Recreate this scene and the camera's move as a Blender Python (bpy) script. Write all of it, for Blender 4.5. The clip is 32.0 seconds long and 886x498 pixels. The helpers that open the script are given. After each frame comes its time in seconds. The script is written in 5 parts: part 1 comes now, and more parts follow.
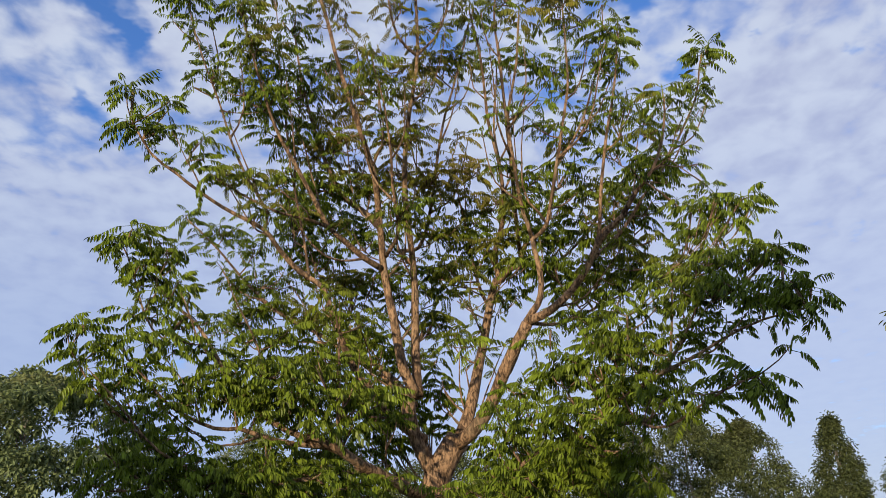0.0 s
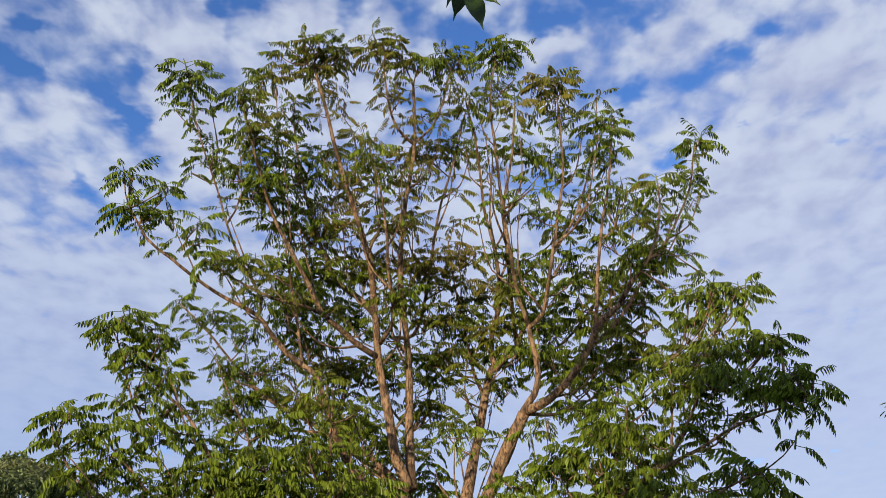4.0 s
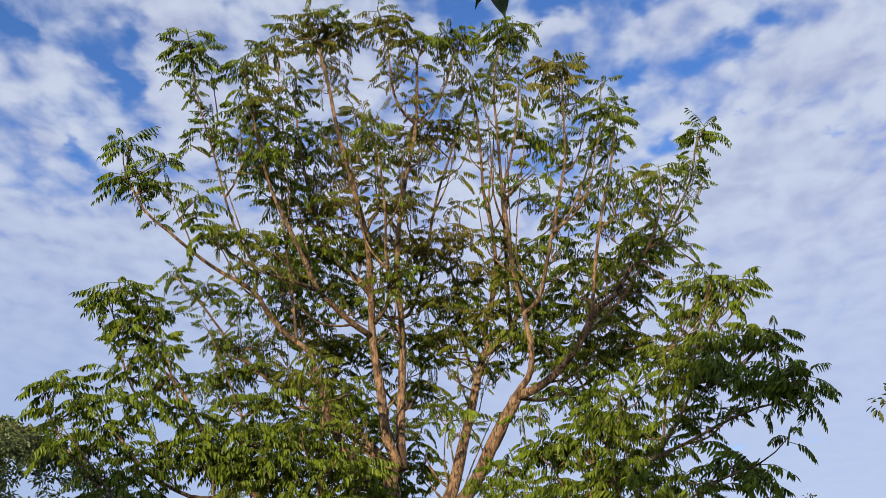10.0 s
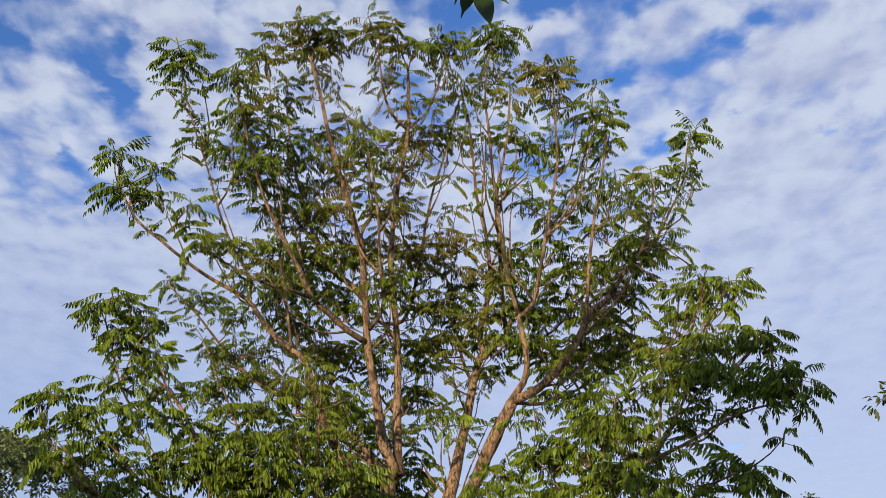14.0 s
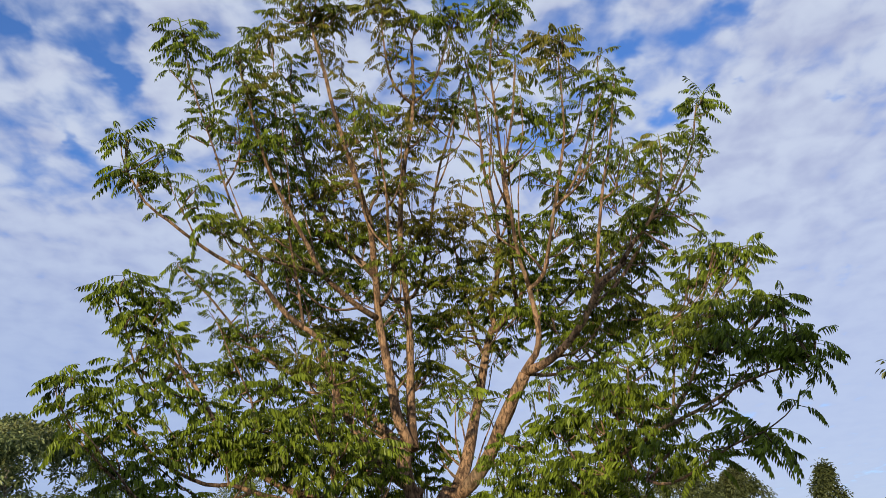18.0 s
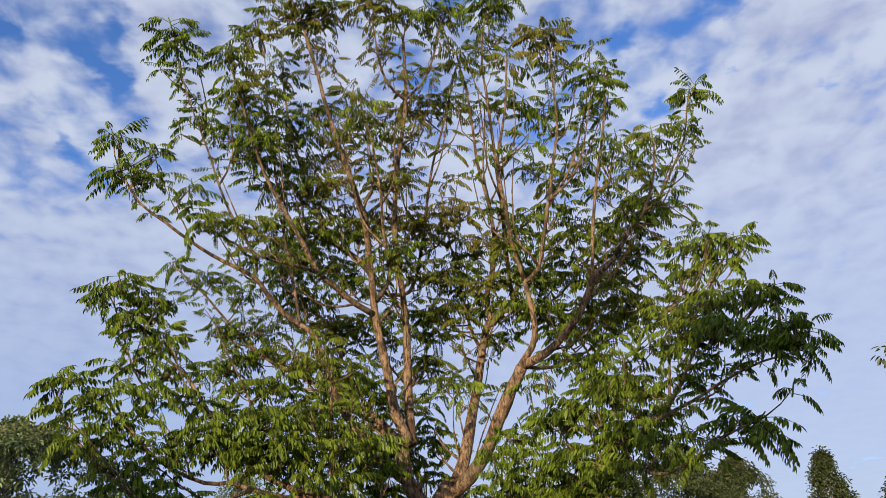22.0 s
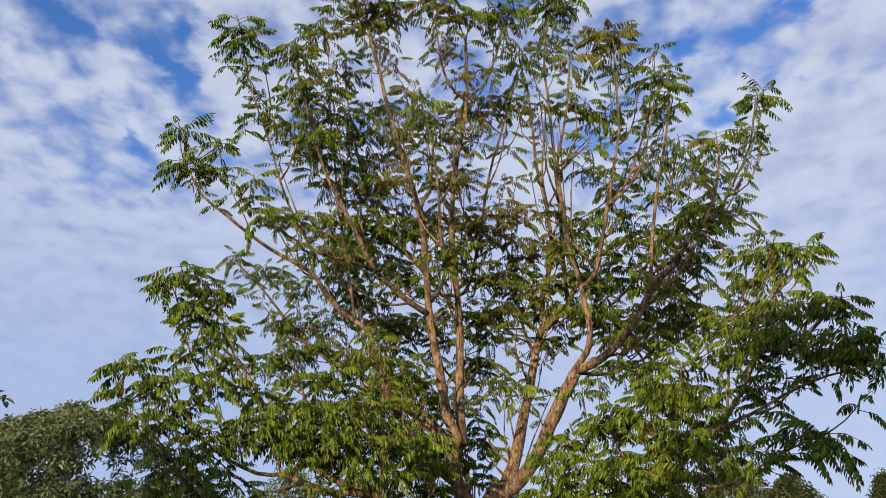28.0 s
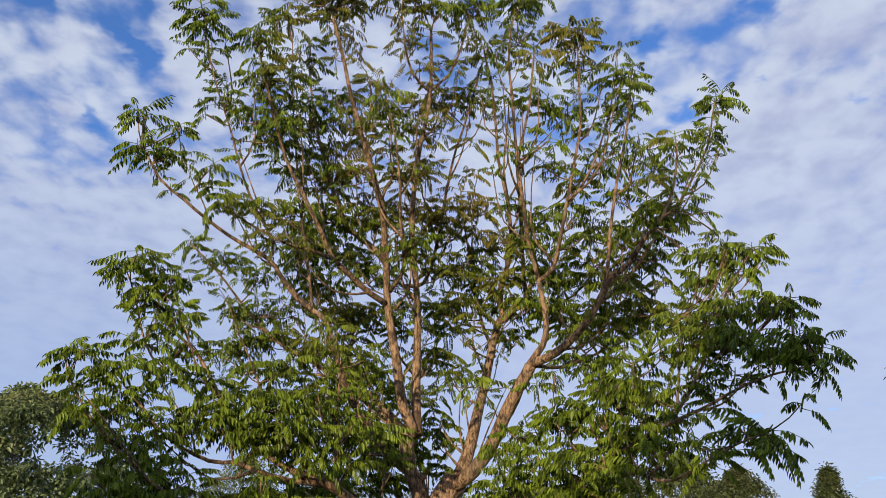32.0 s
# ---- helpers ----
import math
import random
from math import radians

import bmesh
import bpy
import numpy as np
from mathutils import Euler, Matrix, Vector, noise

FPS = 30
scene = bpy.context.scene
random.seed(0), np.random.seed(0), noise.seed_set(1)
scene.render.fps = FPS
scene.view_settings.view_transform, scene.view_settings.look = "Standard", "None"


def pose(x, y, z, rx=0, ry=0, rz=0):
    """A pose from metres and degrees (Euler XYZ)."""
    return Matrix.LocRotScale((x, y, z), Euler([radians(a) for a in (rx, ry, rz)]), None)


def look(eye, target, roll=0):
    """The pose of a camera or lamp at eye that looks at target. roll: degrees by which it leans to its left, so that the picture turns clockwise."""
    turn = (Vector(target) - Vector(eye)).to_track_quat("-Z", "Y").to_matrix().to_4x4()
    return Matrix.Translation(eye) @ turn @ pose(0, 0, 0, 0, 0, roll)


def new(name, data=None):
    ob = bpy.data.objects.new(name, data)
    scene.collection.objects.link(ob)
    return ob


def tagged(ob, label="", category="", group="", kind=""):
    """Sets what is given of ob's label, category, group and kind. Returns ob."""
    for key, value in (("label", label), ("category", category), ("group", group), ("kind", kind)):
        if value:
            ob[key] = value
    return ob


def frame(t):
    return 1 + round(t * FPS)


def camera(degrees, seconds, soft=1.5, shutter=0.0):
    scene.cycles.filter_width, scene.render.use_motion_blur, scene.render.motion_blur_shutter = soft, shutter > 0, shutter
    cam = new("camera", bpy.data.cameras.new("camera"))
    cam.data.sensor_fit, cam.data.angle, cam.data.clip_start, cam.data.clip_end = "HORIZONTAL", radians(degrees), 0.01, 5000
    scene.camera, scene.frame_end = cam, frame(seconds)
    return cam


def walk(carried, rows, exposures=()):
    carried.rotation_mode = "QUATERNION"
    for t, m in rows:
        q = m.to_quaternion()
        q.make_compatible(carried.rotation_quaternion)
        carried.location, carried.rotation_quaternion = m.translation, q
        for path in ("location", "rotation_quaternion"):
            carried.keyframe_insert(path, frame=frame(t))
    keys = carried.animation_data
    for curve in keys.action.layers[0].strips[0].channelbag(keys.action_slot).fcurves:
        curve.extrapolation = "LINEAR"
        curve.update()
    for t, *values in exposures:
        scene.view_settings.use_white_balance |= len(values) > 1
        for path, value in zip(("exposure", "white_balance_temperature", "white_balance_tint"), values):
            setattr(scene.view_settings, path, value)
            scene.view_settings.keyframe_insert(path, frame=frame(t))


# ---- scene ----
cam = camera(57.0, 32.0, soft=0.48)


def held(x, y, z, rx, rz, roll):
    """A pose of the carried camera: place, tilt, heading and lean."""
    return pose(x, y, z, rx, 0, rz) @ pose(0, 0, 0, 0, 0, roll)


walk(cam, [
    (0.0, held(0.080, -0.065, 1.494, 109.62, 1.10, -1.50)),
    (0.5, held(0.087, -0.068, 1.501, 110.48, 0.77, -1.51)),
    (1.0, held(0.086, -0.076, 1.517, 112.25, 0.59, -1.40)),
    (1.5, held(0.090, -0.089, 1.520, 112.99, 0.24, -1.42)),
    (2.0, held(0.069, -0.069, 1.513, 113.45, 0.06, -1.28)),
    (2.5, held(0.077, -0.045, 1.532, 113.96, -0.09, -1.37)),
    (3.0, held(0.076, -0.016, 1.530, 114.51, 0.14, -1.28)),
    (3.5, held(0.071, -0.019, 1.532, 115.11, 0.65, -1.18)),
    (4.2, held(0.050, -0.010, 1.565, 115.70, 0.40, -1.36)),
    (4.9, held(0.000, 0.080, 1.640, 116.30, 0.02, -1.58)),
    (5.5, held(-0.073, 0.690, 1.960, 116.71, -0.34, -1.78)),
    (6.0, held(-0.042, 0.059, 1.687, 116.44, -0.40, -1.61)),
    (6.5, held(-0.034, -0.049, 1.641, 116.31, -0.53, -1.50)),
    (7.0, held(-0.049, -0.043, 1.632, 116.19, -0.52, -1.20)),
    (7.5, held(-0.027, -0.036, 1.644, 115.76, -0.39, -0.68)),
    (8.0, held(-0.062, -0.029, 1.637, 115.30, -0.62, -0.49)),
    (8.5, held(-0.010, -0.023, 1.644, 114.80, -0.48, -0.48)),
    (9.0, held(-0.035, -0.021, 1.634, 114.64, -0.64, -0.42)),
    (9.5, held(-0.032, -0.014, 1.636, 114.48, -0.33, -0.07)),
    (10.0, held(-0.032, -0.008, 1.628, 113.97, -0.12, 0.54)),
    (10.5, held(-0.037, 0.001, 1.620, 113.66, 0.09, 1.32)),
    (11.0, held(-0.035, 0.005, 1.621, 113.60, 0.42, 1.59)),
    (11.5, held(-0.035, -0.003, 1.623, 113.52, 1.41, 2.17)),
    (12.0, held(-0.026, 0.008, 1.625, 113.23, 1.31, 2.00)),
    (12.5, held(-0.025, 0.002, 1.627, 113.62, 0.45, 1.19)),
    (13.0, held(-0.011, -0.006, 1.641, 114.00, -0.00, 0.00)),
    (13.5, held(-0.004, -0.015, 1.653, 114.23, -0.48, -0.43)),
    (15.5, held(-0.027, -0.007, 1.625, 114.20, -0.09, -0.67)),
    (16.0, held(-0.034, -0.001, 1.618, 113.88, 0.21, -0.93)),
    (16.5, held(-0.039, -0.003, 1.617, 113.88, 0.25, -1.11)),
    (17.0, held(-0.023, 0.001, 1.619, 113.34, 0.08, -1.43)),
    (17.5, held(-0.032, 0.012, 1.613, 112.78, 0.08, -1.68)),
    (18.0, held(-0.026, 0.015, 1.608, 112.67, 0.16, -1.77)),
    (18.5, held(-0.012, 0.004, 1.607, 112.69, 0.13, -2.22)),
    (19.0, held(-0.016, 0.007, 1.610, 112.56, 0.05, -2.61)),
    (19.5, held(-0.013, 0.001, 1.611, 112.57, 0.03, -2.84)),
    (20.0, held(-0.017, 0.009, 1.605, 112.59, 0.43, -2.69)),
    (20.5, held(-0.017, 0.011, 1.607, 112.51, 0.49, -2.65)),
    (21.0, held(-0.012, 0.014, 1.606, 112.35, 0.26, -2.86)),
    (21.5, held(-0.009, 0.013, 1.604, 112.51, 0.17, -2.82)),
    (22.0, held(-0.006, -0.003, 1.604, 112.29, -0.10, -2.86)),
    (22.5, held(0.003, -0.019, 1.596, 112.20, -0.15, -2.89)),
    (23.0, held(0.100, -0.007, 1.597, 112.15, 0.42, -2.48)),
    (23.5, held(0.172, -0.006, 1.585, 112.14, 2.10, -1.09)),
    (24.0, held(0.129, -0.027, 1.586, 112.55, 3.06, -0.67)),
    (24.5, held(0.030, -0.029, 1.579, 112.90, 4.75, -0.40)),
    (25.0, held(-0.044, -0.036, 1.582, 113.31, 5.81, -0.13)),
    (25.5, held(-0.063, -0.033, 1.583, 113.80, 6.33, 0.48)),
    (27.5, held(-0.036, 0.010, 1.572, 112.78, 5.05, 0.81)),
    (28.0, held(-0.038, 0.024, 1.579, 112.60, 4.00, 0.51)),
    (28.5, held(-0.028, 0.015, 1.580, 112.32, 3.63, 0.20)),
    (29.0, held(-0.019, 0.018, 1.573, 111.71, 3.17, -0.24)),
    (29.5, held(-0.003, 0.023, 1.571, 110.78, 2.77, -0.84)),
    (30.0, held(-0.004, 0.035, 1.571, 109.93, 3.06, -0.80)),
    (30.5, held(-0.013, 0.039, 1.567, 109.21, 3.78, -0.36)),
    (31.0, held(-0.022, 0.032, 1.570, 109.07, 3.77, 0.42)),
    (31.5, held(-0.015, 0.011, 1.585, 110.27, 2.95, 0.71)),
    (32.0, held(0.001, -0.010, 1.608, 111.81, 1.14, 0.91)),
])

# ---- world and sun ----
SUN_ELEVATION, SUN_HEADING = 10.0, 200.0  # degrees; heading clockwise from +y
CLOUD = (0.575, 0.63, 0.78, 1)
HAZE_WEST, HAZE_EAST = (0.40, 0.49, 0.73, 1), (0.50, 0.565, 0.76, 1)
# cloud banks and blue gaps: place on the cloud sheet, reach across and along it, thickness
BANKS = [(-0.397, 0.951, 0.073, 0.079, 0.2), (0.578, 1.02, 0.11, 0.091, 0.26), (0.326, 0.977, 0.042, 0.04, 0.18), (0.151, 0.971, 0.034, 0.029, 0.2), (-0.68, 1.218, 0.056, 0.039, 0.2), (-0.424, 1.14, 0.064, 0.067, 0.22), (0.576, 1.328, 0.194, 0.159, 0.26), (-0.628, 1.07, 0.059, 0.038, 0.2), (-0.196, 0.889, 0.048, 0.045, 0.16), (0.394, 0.943, 0.025, 0.053, 0.14), (0.732, 1.535, 0.18, 0.139, 0.15), (-0.243, 1.072, 0.108, 0.086, 0.1)]
GAPS = [(-0.578, 0.935, 0.102, 0.109, 0.14), (-0.598, 1.181, 0.101, 0.195, 0.12), (-0.766, 1.326, 0.078, 0.142, 0.12), (0.192, 0.916, 0.187, 0.071, 0.1), (-0.523, 1.082, 0.031, 0.092, 0.42), (-0.468, 0.98, 0.026, 0.05, 0.3), (-0.648, 1.315, 0.028, 0.089, 0.26), (-0.634, 1.224, 0.021, 0.045, 0.2), (-0.58, 0.875, 0.03, 0.021, 0.28), (-0.619, 0.971, 0.025, 0.028, 0.26), (-0.295, 0.873, 0.019, 0.046, 0.26), (-0.132, 0.89, 0.024, 0.026, 0.24), (-0.036, 0.901, 0.024, 0.037, 0.24), (0.037, 0.93, 0.05, 0.062, 0.36), (0.138, 0.916, 0.029, 0.037, 0.26), (0.195, 0.875, 0.04, 0.028, 0.26), (0.28, 1.082, 0.038, 0.046, 0.3), (0.279, 0.906, 0.048, 0.027, 0.24), (0.445, 0.993, 0.017, 0.051, 0.24), (0.406, 1.059, 0.034, 0.023, 0.16), (0.67, 1.19, 0.024, 0.03, 0.3), (0.502, 1.145, 0.015, 0.013, 0.22), (0.382, 1.249, 0.024, 0.047, 0.3), (0.939, 1.796, 0.05, 0.03, 0.14), (-0.064, 1.102, 0.065, 0.052, 0.2), (0.463, 0.925, 0.021, 0.023, 0.24)]

world = bpy.data.worlds.new("sky")
scene.world = world
world.use_nodes = True


class Nodes:
    """Short hand for a node tree: n(type, inputs by name or index, settings) returns the node."""

    def __init__(self, tree):
        self.tree = tree
        tree.nodes.clear()

    def __call__(self, kind, ins=None, **settings):
        node = self.tree.nodes.new(kind)
        if "operation" in settings:
            node.operation, node.use_clamp = settings["operation"], settings["clamp"]
        if "blend" in settings:
            node.data_type, node.blend_type = "RGBA", settings["blend"]
        if "smooth" in settings:
            node.interpolation_type = "SMOOTHSTEP"
        for key, value in (ins or {}).items():
            socket = node.inputs[key]
            if isinstance(value, bpy.types.NodeSocket):
                self.tree.links.new(value, socket)
            else:
                socket.default_value = value
        return node

    def math(self, op, a, b=0.0, clamp=False):
        return self("ShaderNodeMath", {0: a, 1: b}, operation=op, clamp=clamp).outputs[0]

    def mix(self, fac, a, b, blend="MIX"):
        node = self("ShaderNodeMix", {0: fac, 6: a, 7: b}, blend=blend)
        return node.outputs[2]

    def noise(self, vec, scale, detail=3.0, rough=0.5, warp=0.0):
        ins = {"Scale": scale, "Detail": detail, "Roughness": rough, "Distortion": warp}
        if vec is not None:
            ins["Vector"] = vec
        return self("ShaderNodeTexNoise", ins).outputs[0]

    def ramp(self, fac, lo, hi, a=0.0, b=1.0):
        return self("ShaderNodeMapRange", {0: fac, 1: lo, 2: hi, 3: a, 4: b}, smooth=True).outputs[0]


def build_sky():
    n = Nodes(world.node_tree)
    way = n("ShaderNodeTexCoord").outputs["Generated"]
    part_ = n("ShaderNodeSeparateXYZ", {0: way})
    up = n.math("MAXIMUM", part_.outputs[2], 0.0)
    flat = n.math("ADD", up, 0.16)
    u = n.math("DIVIDE", part_.outputs[0], flat)
    v = n.math("DIVIDE", part_.outputs[1], flat)
    sheet = n("ShaderNodeCombineXYZ", {0: u, 1: v, 2: 0.0}).outputs[0]
    turn = n("ShaderNodeMapping", {"Vector": sheet, "Location": (3.1, 0.7, 0.0), "Rotation": (0, 0, radians(-4)), "Scale": (1.4, 1.15, 1.0)}).outputs[0]
    broad = n.noise(turn, 1.5, 2.0, 0.5, 0.3)
    rows = n.noise(turn, 6.2, 3.0, 0.5, 0.4)
    puffs = n.noise(turn, 13.0, 4.0, 0.46, 0.25)
    low = n.ramp(up, 0.54, 0.30, 0.0, 0.30)
    cover = n.math("ADD", n.math("MULTIPLY", broad, 0.35), n.math("MULTIPLY", rows, 0.66))
    cover = n.math("ADD", cover, n.math("ADD", n.math("MULTIPLY", puffs, 0.88), 0.205))
    cover = n.math("ADD", cover, low)
    # the larger blue gaps, and the thick banks of cloud between them
    stir = n("ShaderNodeTexNoise", {"Vector": sheet, "Scale": 7.0, "Detail": 4.0, "Roughness": 0.6}).outputs["Color"]
    shift = n("ShaderNodeVectorMath", {0: stir, 1: (0.5, 0.5, 0.5)})
    shift.operation = "SUBTRACT"
    scaled = n("ShaderNodeVectorMath", {0: shift.outputs[0], 1: (0.22, 0.22, 0)})
    scaled.operation = "MULTIPLY"
    ragged = n("ShaderNodeVectorMath", {0: sheet, 1: scaled.outputs[0]})
    ragged.operation = "ADD"
    for gu, gv, ru, rv, depth in GAPS + [(*b[:4], -b[4]) for b in BANKS]:
        off = n("ShaderNodeVectorMath", {0: ragged.outputs[0], 1: (gu, gv, 0)})
        off.operation = "SUBTRACT"
        wide = n("ShaderNodeVectorMath", {0: off.outputs[0], 1: (1 / ru, 1 / rv, 0)})
        wide.operation = "MULTIPLY"
        far = n("ShaderNodeVectorMath", {0: wide.outputs[0]})
        far.operation = "LENGTH"
        cover = n.math("SUBTRACT", cover, n.ramp(far.outputs["Value"], 1.7, 0.0, 0.0, depth * 1.25))
    mask = n.ramp(cover, 0.74, 1.34)
    bright = n.ramp(n.math("ADD", n.math("MULTIPLY", rows, 0.6), n.math("MULTIPLY", puffs, 0.5)), 0.36, 0.70, 0.76, 1.11)
    sky = n("ShaderNodeTexSky")
    sky.sky_type, sky.sun_disc = "NISHITA", False
    sky.sun_elevation, sky.sun_rotation = radians(SUN_ELEVATION), radians(SUN_HEADING)
    sky.air_density, sky.dust_density, sky.ozone_density = 1.0, 0.2, 3.0
    blue = n.mix(1.0, sky.outputs[0], (0.132, 0.168, 0.245, 1), "MULTIPLY")
    lit = n.mix(1.0, CLOUD, n("ShaderNodeCombineColor", {0: bright, 1: bright, 2: n.math("ADD", n.math("MULTIPLY", bright, 0.6), 0.4)}).outputs[0], "MULTIPLY")
    lit = n.mix(n.ramp(up, 0.54, 0.16, 0.0, 0.88), lit, n.mix(n.ramp(part_.outputs[0], -0.42, 0.25), HAZE_WEST, HAZE_EAST))
    colour = n.mix(n.math("MULTIPLY", mask, 0.90), blue, lit)
    back = n("ShaderNodeBackground", {0: colour, 1: 1.0})
    n("ShaderNodeOutputWorld", {0: back.outputs[0]})


build_sky()
sun = new("sun", bpy.data.lights.new("sun", "SUN"))
sun.data.energy, sun.data.angle, sun.data.color = 5.0, radians(0.6), (1.0, 0.82, 0.58)
_h, _e = radians(SUN_HEADING), radians(SUN_ELEVATION)
SUN_WAY = Vector((math.sin(_h) * math.cos(_e), math.cos(_h) * math.cos(_e), math.sin(_e)))
sun.matrix_world = look(SUN_WAY * 60, (0, 0, 0))


# ---- materials ----
def material(name):
    m = bpy.data.materials.new(name)
    m.use_nodes = True
    return m, Nodes(m.node_tree)


def leaf_material(name, deep, fresh, bronze, glow=0.35, patch=0.55, low=4.2, reach=1e3):
    """Leaf blades: fresh and deep green, bronze patches, a waxy gloss and light that comes through."""
    m, n = material(name)
    geo = n("ShaderNodeNewGeometry")
    info = n("ShaderNodeObjectInfo")
    place = geo.outputs["Position"]
    a = n.noise(place, 0.55, 2.0)
    b = n.noise(place, 3.5, 2.0)
    pick = n.math("ADD", n.math("MULTIPLY", geo.outputs["Random Per Island"], 0.42), n.math("MULTIPLY", b, 0.58))
    tone = n.mix(n.ramp(pick, 0.20, 0.66), deep, fresh)
    spot = n("ShaderNodeSeparateXYZ", {0: place})
    high = n.ramp(spot.outputs[2], low, low + 3.4, 0.05, 1.0)
    high = n.math("MULTIPLY", high, n.ramp(n.math("ABSOLUTE", spot.outputs[0]), reach * 1.4, reach))
    tone = n.mix(n.math("MULTIPLY", n.math("MULTIPLY", n.ramp(a, 0.44, 0.64), high), patch), tone, bronze)
    shade = n.math("ADD", n.math("MULTIPLY", info.outputs["Random"], 0.35), 0.82)
    tone = n.mix(1.0, tone, n("ShaderNodeCombineColor", {0: shade, 1: shade, 2: shade}).outputs[0], "MULTIPLY")
    bump = n("ShaderNodeBump", {"Strength": 0.25, "Distance": 0.01, "Height": n.noise(place, 60.0, 2.0)})
    body = n("ShaderNodeBsdfPrincipled", {"Base Color": tone, "Roughness": 0.34, "Specular IOR Level": 0.12, "Normal": bump.outputs[0]})
    through_ = n("ShaderNodeBsdfTranslucent", {"Color": n.mix(0.5, tone, fresh)})
    both = n("ShaderNodeMixShader", {0: glow, 1: body.outputs[0], 2: through_.outputs[0]})
    n("ShaderNodeOutputMaterial", {0: both.outputs[0]})
    return m


def bark_material(name, light, dark, moss, rough=0.85):
    """Bark: long flakes and cracks, pale and dark stains, grey lichen."""
    m, n = material(name)
    place = n("ShaderNodeNewGeometry").outputs["Position"]
    long = n("ShaderNodeMapping", {"Vector": place, "Scale": (1.0, 1.0, 0.35)}).outputs[0]
    stain = n.noise(place, 1.7, 3.0, 0.6)
    flake = n.noise(long, 26.0, 4.0, 0.65, 0.6)
    grain = n.noise(long, 90.0, 2.0, 0.6)
    tone = n.mix(n.ramp(flake, 0.34, 0.62), dark, light)
    tone = n.mix(n.math("MULTIPLY", n.ramp(stain, 0.50, 0.72), 0.6), tone, moss)
    patch = n.noise(long, 7.0, 4.0, 0.6, 0.8)
    tone = n.mix(n.math("MULTIPLY", n.ramp(patch, 0.48, 0.62), 0.8), tone, dark)
    height = n.math("ADD", n.math("MULTIPLY", flake, 0.8), n.math("MULTIPLY", grain, 0.25))
    bump = n("ShaderNodeBump", {"Strength": 0.8, "Distance": 0.03, "Height": height})
    body = n("ShaderNodeBsdfPrincipled", {"Base Color": tone, "Roughness": rough, "Specular IOR Level": 0.2, "Normal": bump.outputs[0]})
    n("ShaderNodeOutputMaterial", {0: body.outputs[0]})
    return m


def ground_material():
    m, n = material("dry_grass_ground")
    place = n("ShaderNodeNewGeometry").outputs["Position"]
    big = n.noise(place, 0.15, 4.0, 0.6)
    small = n.noise(place, 9.0, 5.0, 0.65)
    tone = n.mix(n.ramp(small, 0.35, 0.65), (0.055, 0.075, 0.022, 1), (0.13, 0.125, 0.055, 1))
    tone = n.mix(n.ramp(big, 0.52, 0.66), tone, (0.17, 0.12, 0.075, 1))
    bump = n("ShaderNodeBump", {"Strength": 0.7, "Distance": 0.06, "Height": small})
    body = n("ShaderNodeBsdfPrincipled", {"Base Color": tone, "Roughness": 0.95, "Normal": bump.outputs[0]})
    n("ShaderNodeOutputMaterial", {0: body.outputs[0]})
    return m


LEAF = leaf_material("pinnate_leaf", (0.016, 0.027, 0.004, 1), (0.190, 0.258, 0.024, 1), (0.220, 0.172, 0.036, 1), 0.16, 0.82, 3.6, 2.4)
BARK = bark_material("pale_brown_bark", (0.37, 0.235, 0.135, 1), (0.054, 0.034, 0.022, 1), (0.25, 0.195, 0.125, 1))
FAR_LEAF = leaf_material("far_leaf", (0.017, 0.032, 0.014, 1), (0.205, 0.252, 0.105, 1), (0.36, 0.32, 0.12, 1), 0.2, 0.3)
DARK_LEAF = leaf_material("gum_leaf", (0.012, 0.020, 0.009, 1), (0.125, 0.150, 0.055, 1), (0.13, 0.11, 0.045, 1), 0.15, 0.25)
BROAD_LEAF = leaf_material("broad_leaf", (0.022, 0.045, 0.012, 1), (0.035, 0.065, 0.016, 1), (0.03, 0.05, 0.014, 1), 0.12, 0.2)
GREY_BARK = bark_material("grey_bark", (0.26, 0.23, 0.19, 1), (0.10, 0.085, 0.07, 1), (0.2, 0.19, 0.16, 1))
GROUND = ground_material()

# ---- ground ----
def build_ground():
    bm = bmesh.new()
    rings = [0, 3, 6, 10, 15, 22, 32, 50, 90, 200, 600, 2500]
    spokes = 48
    prev = [bm.verts.new((0, 8, 0))]
    for r in rings[1:]:
        ring = []
        for k in range(spokes):
            a = 2 * math.pi * k / spokes
            x, y = r * math.cos(a), 8 + r * math.sin(a)
            z = 0.10 * (noise.noise(Vector((x * 0.2, y * 0.2, 0.3)))) * min(1, 60 / (r + 1)) - 0.02
            ring.append(bm.verts.new((x, y, z)))
        for k in range(spokes):
            j = (k + 1) % spokes
            if len(prev) == 1:
                bm.faces.new((prev[0], ring[k], ring[j]))
            else:
                bm.faces.new((prev[k], ring[k], ring[j], prev[j]))
        prev = ring
    me = bpy.data.meshes.new("ground")
    bm.to_mesh(me)
    bm.free()
    me.materials.append(GROUND)
    for p in me.polygons:
        p.use_smooth = True
    tagged(new("ground", me), "rough dry grass and bare earth under the trees", "ground", kind="structure")


build_ground()


